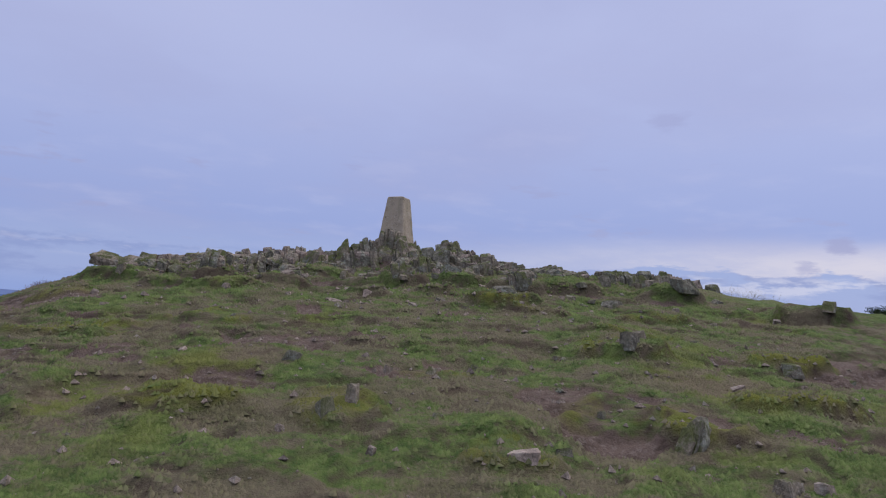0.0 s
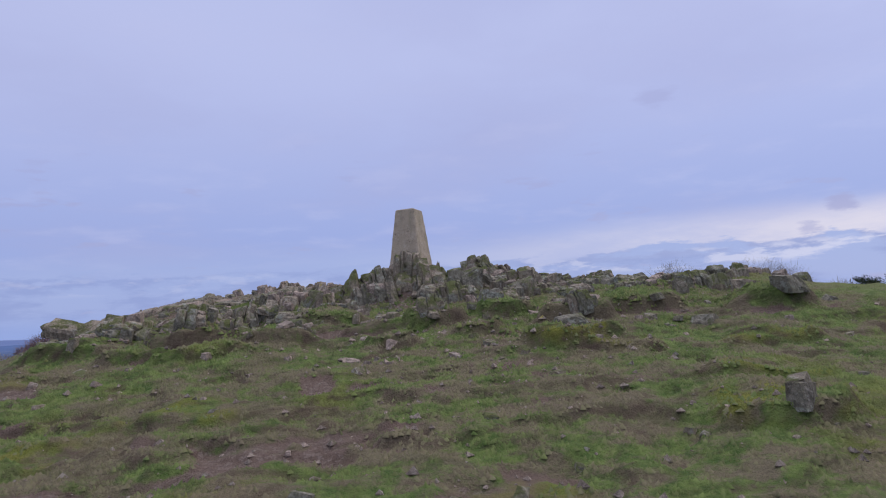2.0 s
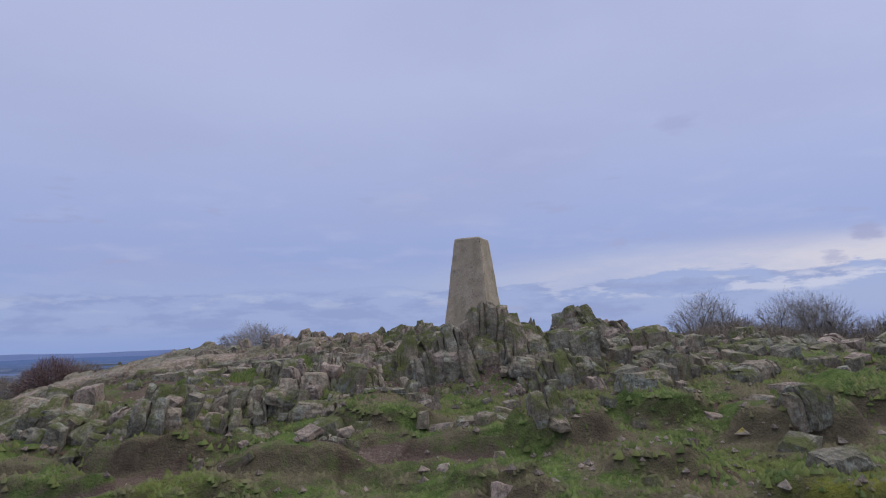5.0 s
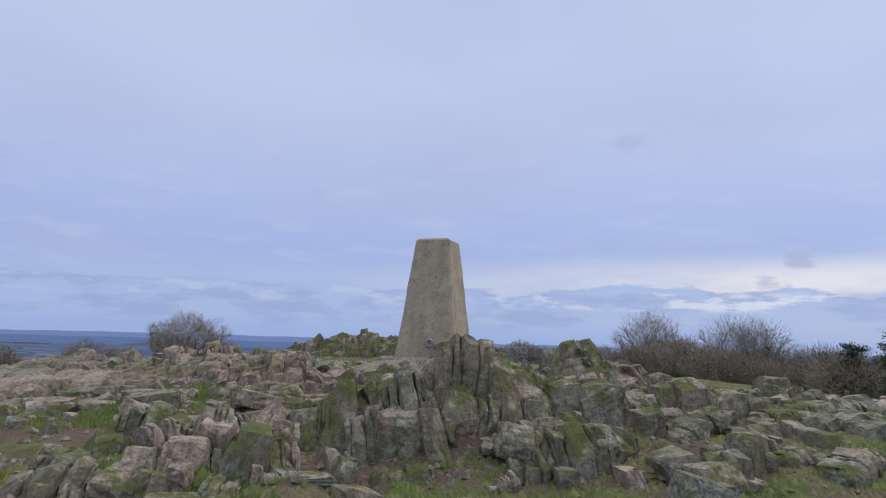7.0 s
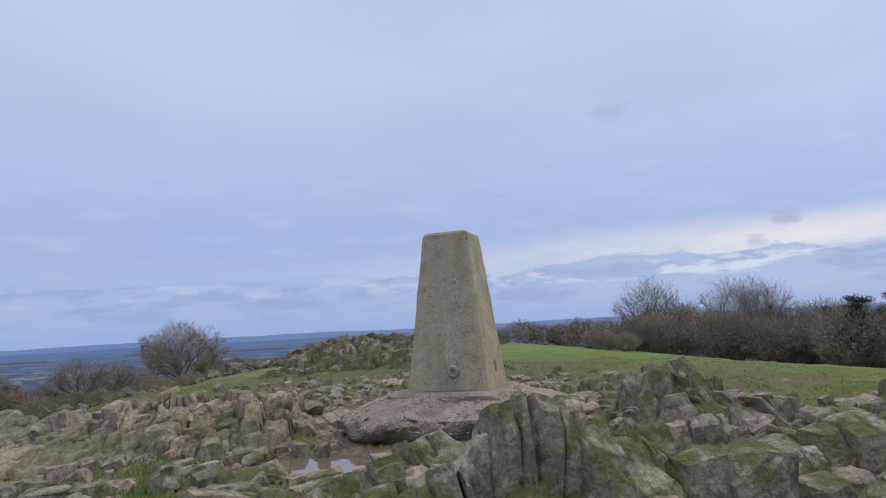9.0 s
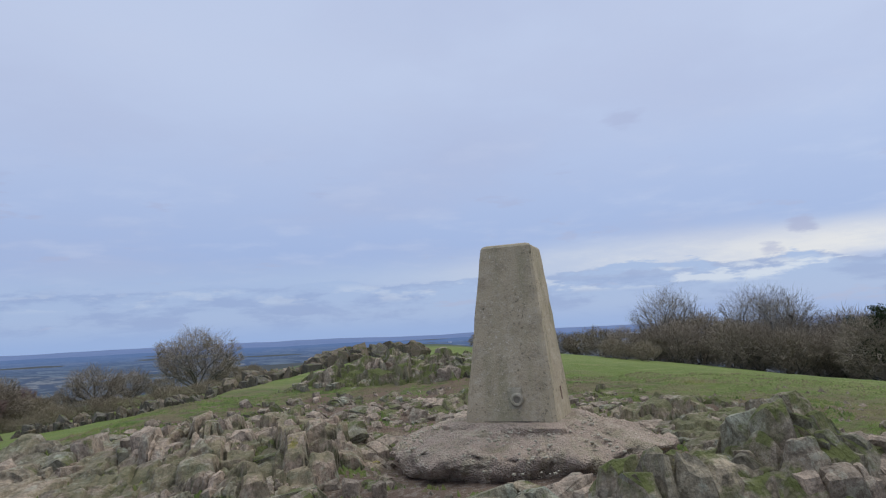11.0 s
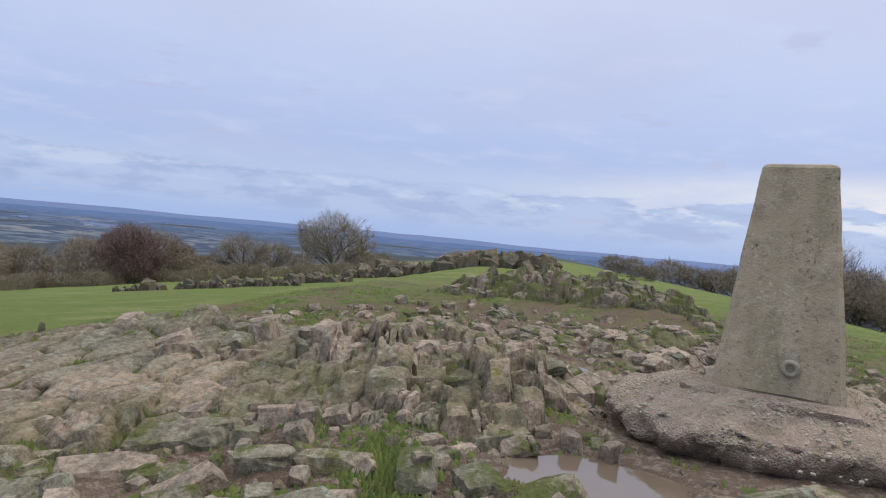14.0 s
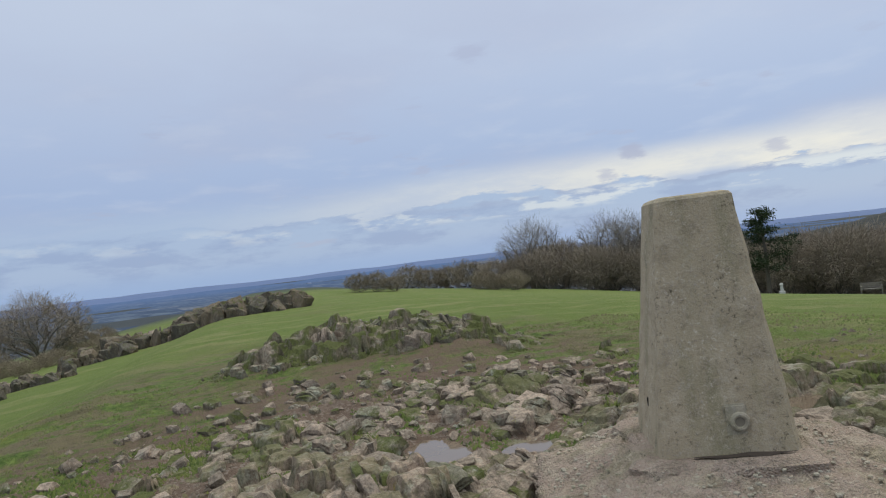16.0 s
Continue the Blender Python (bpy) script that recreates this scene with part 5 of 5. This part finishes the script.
def chain(points, radii, sides=8):
    """A tapered tube along several points, as verts and faces."""
    verts, faces = [], []
    d = (points[-1] - points[0]).normalized()
    side = d.cross(Vector((0.31, 0.93, 0.17))).normalized()
    other = d.cross(side)
    for p, r in zip(points, radii):
        verts += [p + side * (r * math.cos(2 * math.pi * i / sides)) + other * (r * math.sin(2 * math.pi * i / sides)) for i in range(sides)]
    for k in range(len(points) - 1):
        for i in range(sides):
            a, b = k * sides + i, k * sides + (i + 1) % sides
            faces.append((a, b, b + sides, a + sides))
    return verts, faces


def mesh_part(name, verts, faces, mat, parent):
    me = bpy.data.meshes.new(name)
    me.from_pydata([tuple(v) for v in verts], [], faces)
    me.materials.append(mat)
    ob = new(name, me)
    ob.parent = parent
    return ob


def bare_tree(seed, label, category, high, wide, trunk, limbs, twigs, bark, twig_mat, thick=0.012, droop=0.0, stems=1, flat=0.0):
    """A leafless tree: trunk and limbs, and a crown of many fine twigs."""
    rnd = random.Random(seed)
    ob = thing("bare_tree" if category == "tree" else "bare_shrub", 0, 0, 0, label, category)
    lv, lf, cv, cf = [], [], [], []
    tips = []

    def grow(p, d, length, r, depth):
        pts = [p]
        for k in range(3):
            d = (d + Vector((rnd.gauss(0, 0.16), rnd.gauss(0, 0.16), rnd.gauss(0.05 - droop, 0.10)))).normalized()
            pts.append(pts[-1] + d * length / 3)
        for k in range(3):
            tube(lv, lf, pts[k], pts[k + 1], r * (1 - 0.22 * k), r * (1 - 0.22 * (k + 1)), 5 if depth < 2 else 3)
        tips.extend(pts[1:] if depth >= 1 else pts[2:])
        if depth < 3:
            for k in range(3 if depth < 2 else 2):
                nd = (d + Vector((rnd.uniform(-1, 1), rnd.uniform(-1, 1), rnd.uniform(-0.35, 0.7))) * 0.75).normalized()
                grow(pts[1 + k % 3], nd, length * rnd.uniform(0.55, 0.75), r * 0.52, depth + 1)

    for s in range(stems):
        foot = Vector((rnd.uniform(-1, 1), rnd.uniform(-1, 1), 0)) * (0.14 * wide if stems > 1 else 0)
        top = foot + Vector((rnd.uniform(-0.1, 0.1) * high, rnd.uniform(-0.1, 0.1) * high, trunk * high))
        r = high * (0.034 if stems == 1 else 0.016)
        mesh_part("trunk" if stems == 1 else "stem", *chain([foot - Vector((0, 0, 0.8)), foot + (top - foot) * 0.5, top], [r * 1.25, r, r * 0.8]), bark, ob)
        for k in range(max(2, limbs // stems)):
            a = 2 * math.pi * (k + rnd.random() * 0.7) / max(2, limbs // stems)
            up = rnd.uniform(0.25, 1.5)
            d = Vector((math.cos(a) * wide / high * 1.3, math.sin(a) * wide / high * 1.3, up)).normalized()
            grow(foot + (top - foot) * rnd.uniform(0.55, 1.0), d, 0.36 * high * (1 - trunk) * rnd.uniform(0.8, 1.2) + 0.12 * wide, r * 0.55, 0)
    # keep the limbs inside a rounded crown
    zc, rz = high * 0.5 * (1 + trunk * 0.6), high * 0.5 * (1 - trunk * 0.5)

    def inside(v):
        c = Vector((v.x / (wide * 0.5), v.y / (wide * 0.5), (v.z - zc) / rz))
        n = c.length
        if n > 1:
            k = (1 + 0.18 * (n - 1)) / n * (0.94 + 0.08 * noise.noise(c * 2.5))
            return Vector((v.x * k, v.y * k, zc + (v.z - zc) * k))
        return v

    lv[:] = [inside(v) for v in lv]
    tips = [inside(v) for v in tips]
    tips = [t for t in tips if t.z > trunk * high * (0.5 - 0.5 * flat)]
    for i in range(twigs):
        if rnd.random() < 0.62:      # the fine outer spray fills the crown's dome
            d = Vector((rnd.gauss(0, 1), rnd.gauss(0, 1), rnd.gauss(0.15, 1))).normalized()
            n = (0.84 + 0.34 * noise.noise(d * 2.6 + Vector((seed, 0, 0))) + 0.16 * noise.noise(d * 6.0 + Vector((0, seed, 0)))) * rnd.uniform(0.25, 1.0) ** 0.45
            t = Vector((d.x * wide * 0.5 * n, d.y * wide * 0.5 * n, zc + d.z * rz * n))
            if t.z < trunk * high * 0.8 * (1 - flat):
                continue
        else:
            t = rnd.choice(tips)
        out = (Vector((t.x / wide, t.y / wide, (t.z - zc * 0.8) / high)) * 2 + Vector((rnd.gauss(0, 0.55), rnd.gauss(0, 0.55), rnd.gauss(0.1, 0.5)))).normalized()
        q = t + out * rnd.uniform(0.05, 0.13) * high
        side = out.cross(Vector((rnd.gauss(0, 1), rnd.gauss(0, 1), rnd.gauss(0, 1)))).normalized() * thick * rnd.uniform(0.6, 1.5)
        b = len(cv)
        cv.extend((t - side, t + side, q))
        cf.append((b, b + 1, b + 2))
    mesh_part("branchwork", lv, lf, bark, ob)
    mesh_part("crown", cv, cf, twig_mat, ob)
    return ob


def plant(ob, x, y, scale=1.0, turn=0.0, first=False, sink=0.1, label=""):
    m = pose(x, y, ground_at(x, y) - sink, 0, 0, turn)
    if first:
        ob.matrix_world = m
        ob.scale = (scale,) * 3
        c = ob
    else:
        c = copy_thing(ob, m)
        c.scale = (scale,) * 3
    if label:
        c["label"] = label
    return c


def polar_spot(az, dist, x0=-2.5, y0=10.0):
    return x0 + dist * math.sin(radians(az)), y0 + dist * math.cos(radians(az))


oak = bare_tree(3, "dome-shaped leafless tree with pale silvery limbs on the ridge", "tree", 6.2, 7.4, 0.16, 13, 16000, BARK_PALE, TWIG, 0.010)
plant(oak, *polar_spot(-17.2, 62), 1.0, 0, True, 0.4)

small = bare_tree(5, "small leafless tree with a clear trunk below the ridge", "tree", 5.0, 6.0, 0.28, 9, 9000, BARK, TWIG, 0.010)
plant(small, *polar_spot(-25.0, 56), 0.78, 0, True)
plant(small, *polar_spot(-22.3, 60), 0.66, 70)
ash = bare_tree(8, "tall leafless tree with fine upswept branches at the wood's edge", "tree", 10.2, 8.6, 0.20, 12, 8500, BARK_PALE, TWIG_PALE, 0.010)
plant(ash, *polar_spot(22.8, 93), 1.04, 0, True)
plant(ash, *polar_spot(29.6, 90), 1.08, 80)
plant(ash, *polar_spot(31.4, 91), 1.10, 150)
thorn = bare_tree(11, "dense leafless brown tree in the wood's edge", "tree", 7.6, 7.4, 0.08, 10, 9500, BARK, TWIG, 0.022, stems=3, flat=1.0)
scrub = bare_tree(14, "dense olive-brown leafless thicket shrub", "shrub", 4.4, 6.2, 0.04, 8, 6500, BARK, TWIG_OLIVE, 0.022, stems=5, flat=1.0)
russet = bare_tree(17, "purple-red twiggy leafless tree", "tree", 5.2, 5.6, 0.10, 13, 14000, BARK, TWIG_RED, 0.014, stems=3, flat=1.0)
plant(russet, *polar_spot(-33.6, 53), 0.92, 0, True)
plant(russet, *polar_spot(-30.0, 70), 0.7, 120)

rt = random.Random(21)
first = True
for az in np.arange(19.0, 74.0, 2.1):           # wood along the right of the field
    dist = 76 - 0.12 * (az - 30) + rt.uniform(0, 6)
    k = 0.72 if az < 22 else 1.08 if az < 34 else 1.22
    plant(thorn, *polar_spot(az + rt.uniform(-0.4, 0.4), dist + 5), k * rt.uniform(0.72, 0.98), rt.uniform(0, 360), first, 0.8)
    if not first:
        plant(thorn, *polar_spot(az + rt.uniform(-0.4, 0.4), dist + 14), k * rt.uniform(0.90, 1.12), rt.uniform(0, 360), False, 0.9)
    first = False
first = True
for az in np.arange(18.0, 21.0, 1.2):
    plant(scrub, *polar_spot(az + rt.uniform(-0.5, 0.5), 72 - 0.12 * (az - 30) + rt.uniform(0, 4)), rt.uniform(0.45, 0.85), rt.uniform(0, 360), first)
    first = False
for az, d, k in [(7.2, 68, 0.50), (8.8, 69, 0.54), (10.2, 70, 0.42), (11.8, 90, 0.8), (13.6, 92, 0.75), (15.4, 94, 0.85), (17.0, 88, 0.95),
                 (-13.0, 68, 0.42), (-14.6, 66, 0.5), (-20.0, 68, 0.5), (-27.5, 62, 0.55), (-29.0, 66, 0.6)]:
    plant(scrub, *polar_spot(az, d), k, rt.uniform(0, 360))
for az in np.arange(-60.0, -30.0, 1.8):
    plant(scrub if rt.random() < 0.6 else thorn, *polar_spot(az + rt.uniform(-0.5, 0.5), 58 + rt.uniform(0, 12)), rt.uniform(0.48, 0.72) if az < -35 else rt.uniform(0.50, 0.68), rt.uniform(0, 360))

for az in np.arange(-46.0, -12.0, 1.15):         # low brown scrub on the bank behind the rock line
    plant(scrub, *polar_spot(az + rt.uniform(-0.3, 0.3), 50 + rt.uniform(0, 7)), rt.uniform(0.26, 0.42), rt.uniform(0, 360), False, 0.35)


def pine(seed, high):
    rnd = random.Random(seed)
    ob = thing("pine_tree", 0, 0, 0, "dark evergreen pine with ragged flat-topped crown", "tree")
    tv, tf, cv, cf = [], [], [], []
    mesh_part("trunk", *chain([Vector((0, 0, -0.5)), Vector((0.1, 0, high * 0.55)), Vector((-0.1, 0.1, high * 0.95))], [0.24, 0.18, 0.06]), BARK, ob)
    for k in range(26):
        h = rnd.uniform(0.30, 1.0) * high
        a = rnd.uniform(0, 6.283)
        reach = rnd.uniform(0.5, 1.0) * 0.30 * high * (1.15 - 0.5 * h / high)
        p = Vector((0, 0, h - 0.4))
        q = Vector((math.cos(a) * reach, math.sin(a) * reach, h + rnd.uniform(0, 0.5)))
        tube(tv, tf, p, q, 0.07, 0.025, 4)
        for j in range(150):
            c = p.lerp(q, rnd.uniform(0.35, 1.05)) + Vector((rnd.gauss(0, 0.38), rnd.gauss(0, 0.38), rnd.gauss(0.15, 0.20)))
            d = Vector((rnd.gauss(0, 1), rnd.gauss(0, 1), rnd.gauss(0.4, 0.8))).normalized()
            s = d.cross(Vector((0.3, 0.5, rnd.gauss(0, 1)))).normalized() * 0.05
            b = len(cv)
            cv.extend((c - s, c + s, c + d * 0.30))
            cf.append((b, b + 1, b + 2))
    mesh_part("branchwork", tv, tf, BARK, ob)
    mesh_part("crown", cv, cf, NEEDLE, ob)
    return ob


tree = pine(2, 8.4)
plant(tree, *polar_spot(41.2, 73), 1.0, 0, True)
for az, d, k in [(36.6, 82, 0.80), (38.2, 80, 0.92), (39.6, 83, 0.85), (43.0, 82, 0.8), (56.0, 80, 1.0)]:
    plant(tree, *polar_spot(az, d), k, az * 37)


# ---- far woods on the lower slopes ----
def far_woods(name, label, az0, az1, d0, d1, n, size, fine=110):
    cv, cf = [], []
    rnd = random.Random(int(az0 * 7) + 400)
    for i in range(n):
        x, y = polar_spot(rnd.uniform(az0, az1), d0 * (d1 / d0) ** rnd.random())
        z = ground_at(x, y) if d0 < 400 else -45.0
        w, h = size * rnd.uniform(0.6, 1.3), size * rnd.uniform(0.6, 1.2)
        for j in range(fine):
            d = Vector((rnd.gauss(0, 1), rnd.gauss(0, 1), rnd.gauss(0, 1))).normalized()
            c = Vector((x + d.x * w * 0.6, y + d.y * w * 0.6, z + h * 0.40 + d.z * h * 0.5))
            e = Vector((rnd.gauss(0, 1), rnd.gauss(0, 1), rnd.gauss(0, 1))).normalized()
            s = d.cross(e).normalized() * w * 0.07
            b = len(cv)
            cv.extend((c - s, c + s, c + e * w * 0.16))
            cf.append((b, b + 1, b + 2))
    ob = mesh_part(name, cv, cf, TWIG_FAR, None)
    return tagged(ob, label, "woods", kind="stuff")


far_woods("far_woods", "hazy bare woods on the slope below the field", 8, 36, 150, 380, 420, 9)

# ---- far white buildings ----
rb = random.Random(31)
for az, d, w, h in [(18.4, 2600, 90, 10), (19.9, 2500, 45, 8), (-35.8, 1500, 34, 5), (-34.9, 1520, 26, 4), (-36.7, 1540, 16, 6), (-33.0, 2100, 12, 5), (-41.0, 1700, 16, 4), (-19.5, 2300, 14, 5), (3.5, 2600, 14, 6), (12.5, 2100, 16, 5)]:
    x, y = polar_spot(az, d)
    shed = thing("warehouse", x, y, -46.0, "long pale warehouse far off in the plain", "building", "far buildings", -az)
    bm = box_bm(w, 30, h, 0)
    body = part("wall", bm, WHITE_WALL, shed)
    body.location = (0, 0, h / 2)
    bm = bmesh.new()
    vs = [bm.verts.new(p) for p in ((-w / 2, -16, 0), (w / 2, -16, 0), (w / 2, 16, 0), (-w / 2, 16, 0), (-w / 2, 0, 3), (w / 2, 0, 3))]
    for f in ((0, 1, 5, 4), (2, 3, 4, 5), (0, 4, 3), (1, 2, 5), (0, 3, 2, 1)):
        bm.faces.new([vs[i] for i in f])
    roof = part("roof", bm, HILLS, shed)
    roof.location = (0, 0, h)

# ---- bench and memorial stone at the wood's edge ----
bx, by = polar_spot(48.6, 60, -2.92, 10.71)
bench = thing("park_bench", bx, by, ground_at(bx, by), "weathered grey timber bench facing the field", "bench", turn=-48)
for k in range(3):
    s = part("seat_slat", box_bm(1.5, 0.11, 0.035, 0.006), TIMBER, bench)
    s.location = (0, -0.16 + 0.14 * k, 0.45)
for k in range(3):
    s = part("back_slat", box_bm(1.5, 0.03, 0.10, 0.006), TIMBER, bench)
    s.location = (0, 0.24 + 0.02 * k, 0.58 + 0.14 * k)
for sx in (-0.68, 0.68):
    for sy, hh in ((-0.2, 0.64), (0.24, 0.95)):
        s = part("leg", box_bm(0.07, 0.07, hh + 0.1, 0.006), TIMBER, bench)
        s.location = (sx, sy, hh / 2 - 0.05)
    s = part("armrest", box_bm(0.07, 0.52, 0.04, 0.006), TIMBER, bench)
    s.location = (sx, 0.02, 0.66)
mx, my = polar_spot(42.7, 62, -2.92, 10.71)
stone = thing("stone_post", mx, my, ground_at(mx, my), "small pale stone post on a square base", "post", turn=-42)
for name, w, h, z, tp in (("base", 0.46, 0.22, 0.11, 1.0), ("shaft", 0.26, 0.55, 0.49, 0.8), ("cap", 0.32, 0.14, 0.83, 0.6)):
    s = part(name, box_bm(w, w, h + (0.1 if name == "base" else 0), 0.01, tp), STONE_WHITE, stone)
    s.location = (0, 0, z - (0.05 if name == "base" else 0))


# ---- grass, moss and gravel ----
def tufts(name, n, region, keep, wide, tall, mat, label, seed, spots=None):
    """Many small ragged cushions of grass or moss as one mesh."""
    rng = np.random.default_rng(seed)
    x0, x1, y0, y1 = region
    x, y = rng.uniform(x0, x1, n), rng.uniform(y0, y1, n)
    ok = keep(x, y, rng)
    x, y = x[ok], y[ok]
    z, m = height(x, y), int(ok.sum())
    if spots is not None:
        x, y, z = spots.T
        m = len(x)
    w, h = wide * rng.uniform(0.5, 1.5, m), tall * rng.uniform(0.4, 1.6, m)
    P = np.zeros((m, 6, 3))
    turn = rng.uniform(0, 6.28, m)
    for k in range(5):
        a = turn + k * 1.2566 + rng.uniform(-0.3, 0.3, m)
        r = w * rng.uniform(0.6, 1.3, m)
        P[:, k] = np.stack([x + r * np.cos(a), y + r * np.sin(a), z - 0.012], -1)
    P[:, 5] = np.stack([x + w * rng.uniform(-0.5, 0.5, m), y + w * rng.uniform(-0.5, 0.5, m), z + h], -1)
    tri = np.array([(k, (k + 1) % 5, 5) for k in range(5)])
    F = (tri[None] + 6 * np.arange(m)[:, None, None]).reshape(-1).astype(np.int32)
    me = bpy.data.meshes.new(name)
    me.vertices.add(6 * m), me.loops.add(15 * m), me.polygons.add(5 * m)
    me.vertices.foreach_set("co", P.astype(np.float32).reshape(-1))
    me.loops.foreach_set("vertex_index", F)
    me.polygons.foreach_set("loop_start", np.arange(0, 15 * m, 3, dtype=np.int32))
    me.polygons.foreach_set("use_smooth", [True] * (5 * m))
    me.update()
    me.validate()
    me.materials.append(mat)
    return tagged(new(name, me), label, "grass", kind="stuff")


def turf_keep(x, y, rng):
    p = 0.62 + 0.9 * fbm(x, y, 0.7, 4, 61) - 0.75 * rocky(x, y) - 0.9 * scars(x, y) - 0.9 * np.clip(hummocks(x, y)[1] + lips(x, y)[1], 0, 1)
    return rng.random(len(x)) < np.clip(p, 0, 1)


def tuft_keep(x, y, rng):
    return (fbm(x, y, 0.5, 4, 71) > 0.20) & (rocky(x, y) > 0.15) & (np.hypot(x + 0.78, y - 13.55) > 1.0)


tufts("grass", 120000, (-5.5, 5.0, 1.4, 10.6), turf_keep, 0.019, 0.017, GRASS, "short worn hill grass", 1)
tufts("grass", 42000, (-9.0, 5.5, 10.5, 22.0), turf_keep, 0.022, 0.017, GRASS, "short grass round the rocks", 2)
tufts("grass", 60000, (-6.0, 3.5, 9.4, 17.5), tuft_keep, 0.022, 0.014, MOSS, "mossy grass cushions between the rocks", 3)


def hummock_keep(x, y, rng):
    near = np.clip(4.0 * bumps(x, y, CRAG) + 5.0 * bumps(x, y, MOUND), 0, 1)
    return (rng.random(len(x)) < near) & (fbm(x, y, 0.45, 3, 311) > 0.03) & (np.hypot(x - PX, y - PY) > 1.05)


def ledge_keep(x, y, rng):
    return (rocky(x, y) > 0.3) & (fbm(x, y, 0.42, 3, 321) > 0.09) & (np.hypot(x - PX, y - PY) > 1.05) & (np.hypot((x + 1.9) / 0.6, (y - 12.55) / 0.4) > 1.0)


tufts("grass", 60000, (-5.5, 5.0, 8.2, 12.6), hummock_keep, 0.024, 0.024, MOSS, "mossy grass hummocks round the crag", 7)
tufts("grass", 60000, (-6.0, 3.0, 11.6, 17.0), ledge_keep, 0.020, 0.020, MOSS, "green grass tufts between the ledges", 8)
def trod_keep(x, y, rng):
    return (fbm(x, y, 0.55, 4, 341) > 0.17) & (rng.random(len(x)) < 0.8) & (np.hypot(x - PX, y - PY) > 0.98) & (np.hypot((x + 1.9) / 0.55, (y - 12.55) / 0.40) > 1.0)


tufts("grass", 42000, (-4.4, -0.9, 11.3, 13.1), trod_keep, 0.014, 0.026, MOSS, "longer green grass on the trodden summit", 9)
tufts("grass", 10, (0, 1, 0, 1), turf_keep, 0.020, 0.026, MOSS, "green grass and moss growing in the rock joints", 6, np.concatenate(CREVICES))


def gravel(n, seed):
    rng = np.random.default_rng(seed)
    x, y = rng.uniform(-5, 4, n), rng.uniform(1.5, 17.5, n)
    ok = rng.random(n) < np.clip(0.08 + 0.12 * scars(x, y) + 0.25 * rocky(x, y) + 0.5 * np.exp(-((x - 0.1) / 1.1) ** 2 - ((y - 8.6) / 1.4) ** 2), 0, 1)
    ok &= np.hypot(x + 0.78, y - 13.55) > 0.95
    x, y = x[ok], y[ok]
    z, m = height(x, y), int(ok.sum())
    s = 0.011 + 0.038 * rng.random(m) ** 3.4
    base = np.array([(1, 0, 0), (-0.6, 0.8, 0.1), (-0.5, -0.9, 0), (0.1, 0.1, 0.75), (0, 0, -0.6)])
    tri = np.array([(0, 1, 3), (1, 2, 3), (2, 0, 3), (1, 0, 4), (2, 1, 4), (0, 2, 4)])
    a = rng.uniform(0, 6.28, m)
    V = base[None] * s[:, None, None] * rng.uniform(0.7, 1.3, (m, 5, 3))
    W = np.stack([V[..., 0] * np.cos(a)[:, None] - V[..., 1] * np.sin(a)[:, None] + x[:, None], V[..., 0] * np.sin(a)[:, None] + V[..., 1] * np.cos(a)[:, None] + y[:, None], V[..., 2] + z[:, None]], -1)
    F = (tri[None] + 5 * np.arange(m)[:, None, None]).reshape(-1, 3)
    me = bpy.data.meshes.new("gravel")
    me.from_pydata(W.reshape(-1, 3).tolist(), [], F.tolist())
    me.materials.append(ROCK_PALE)
    return tagged(new("gravel", me), "small broken stones on trodden soil", "gravel", kind="stuff")


gravel(30000, 4)
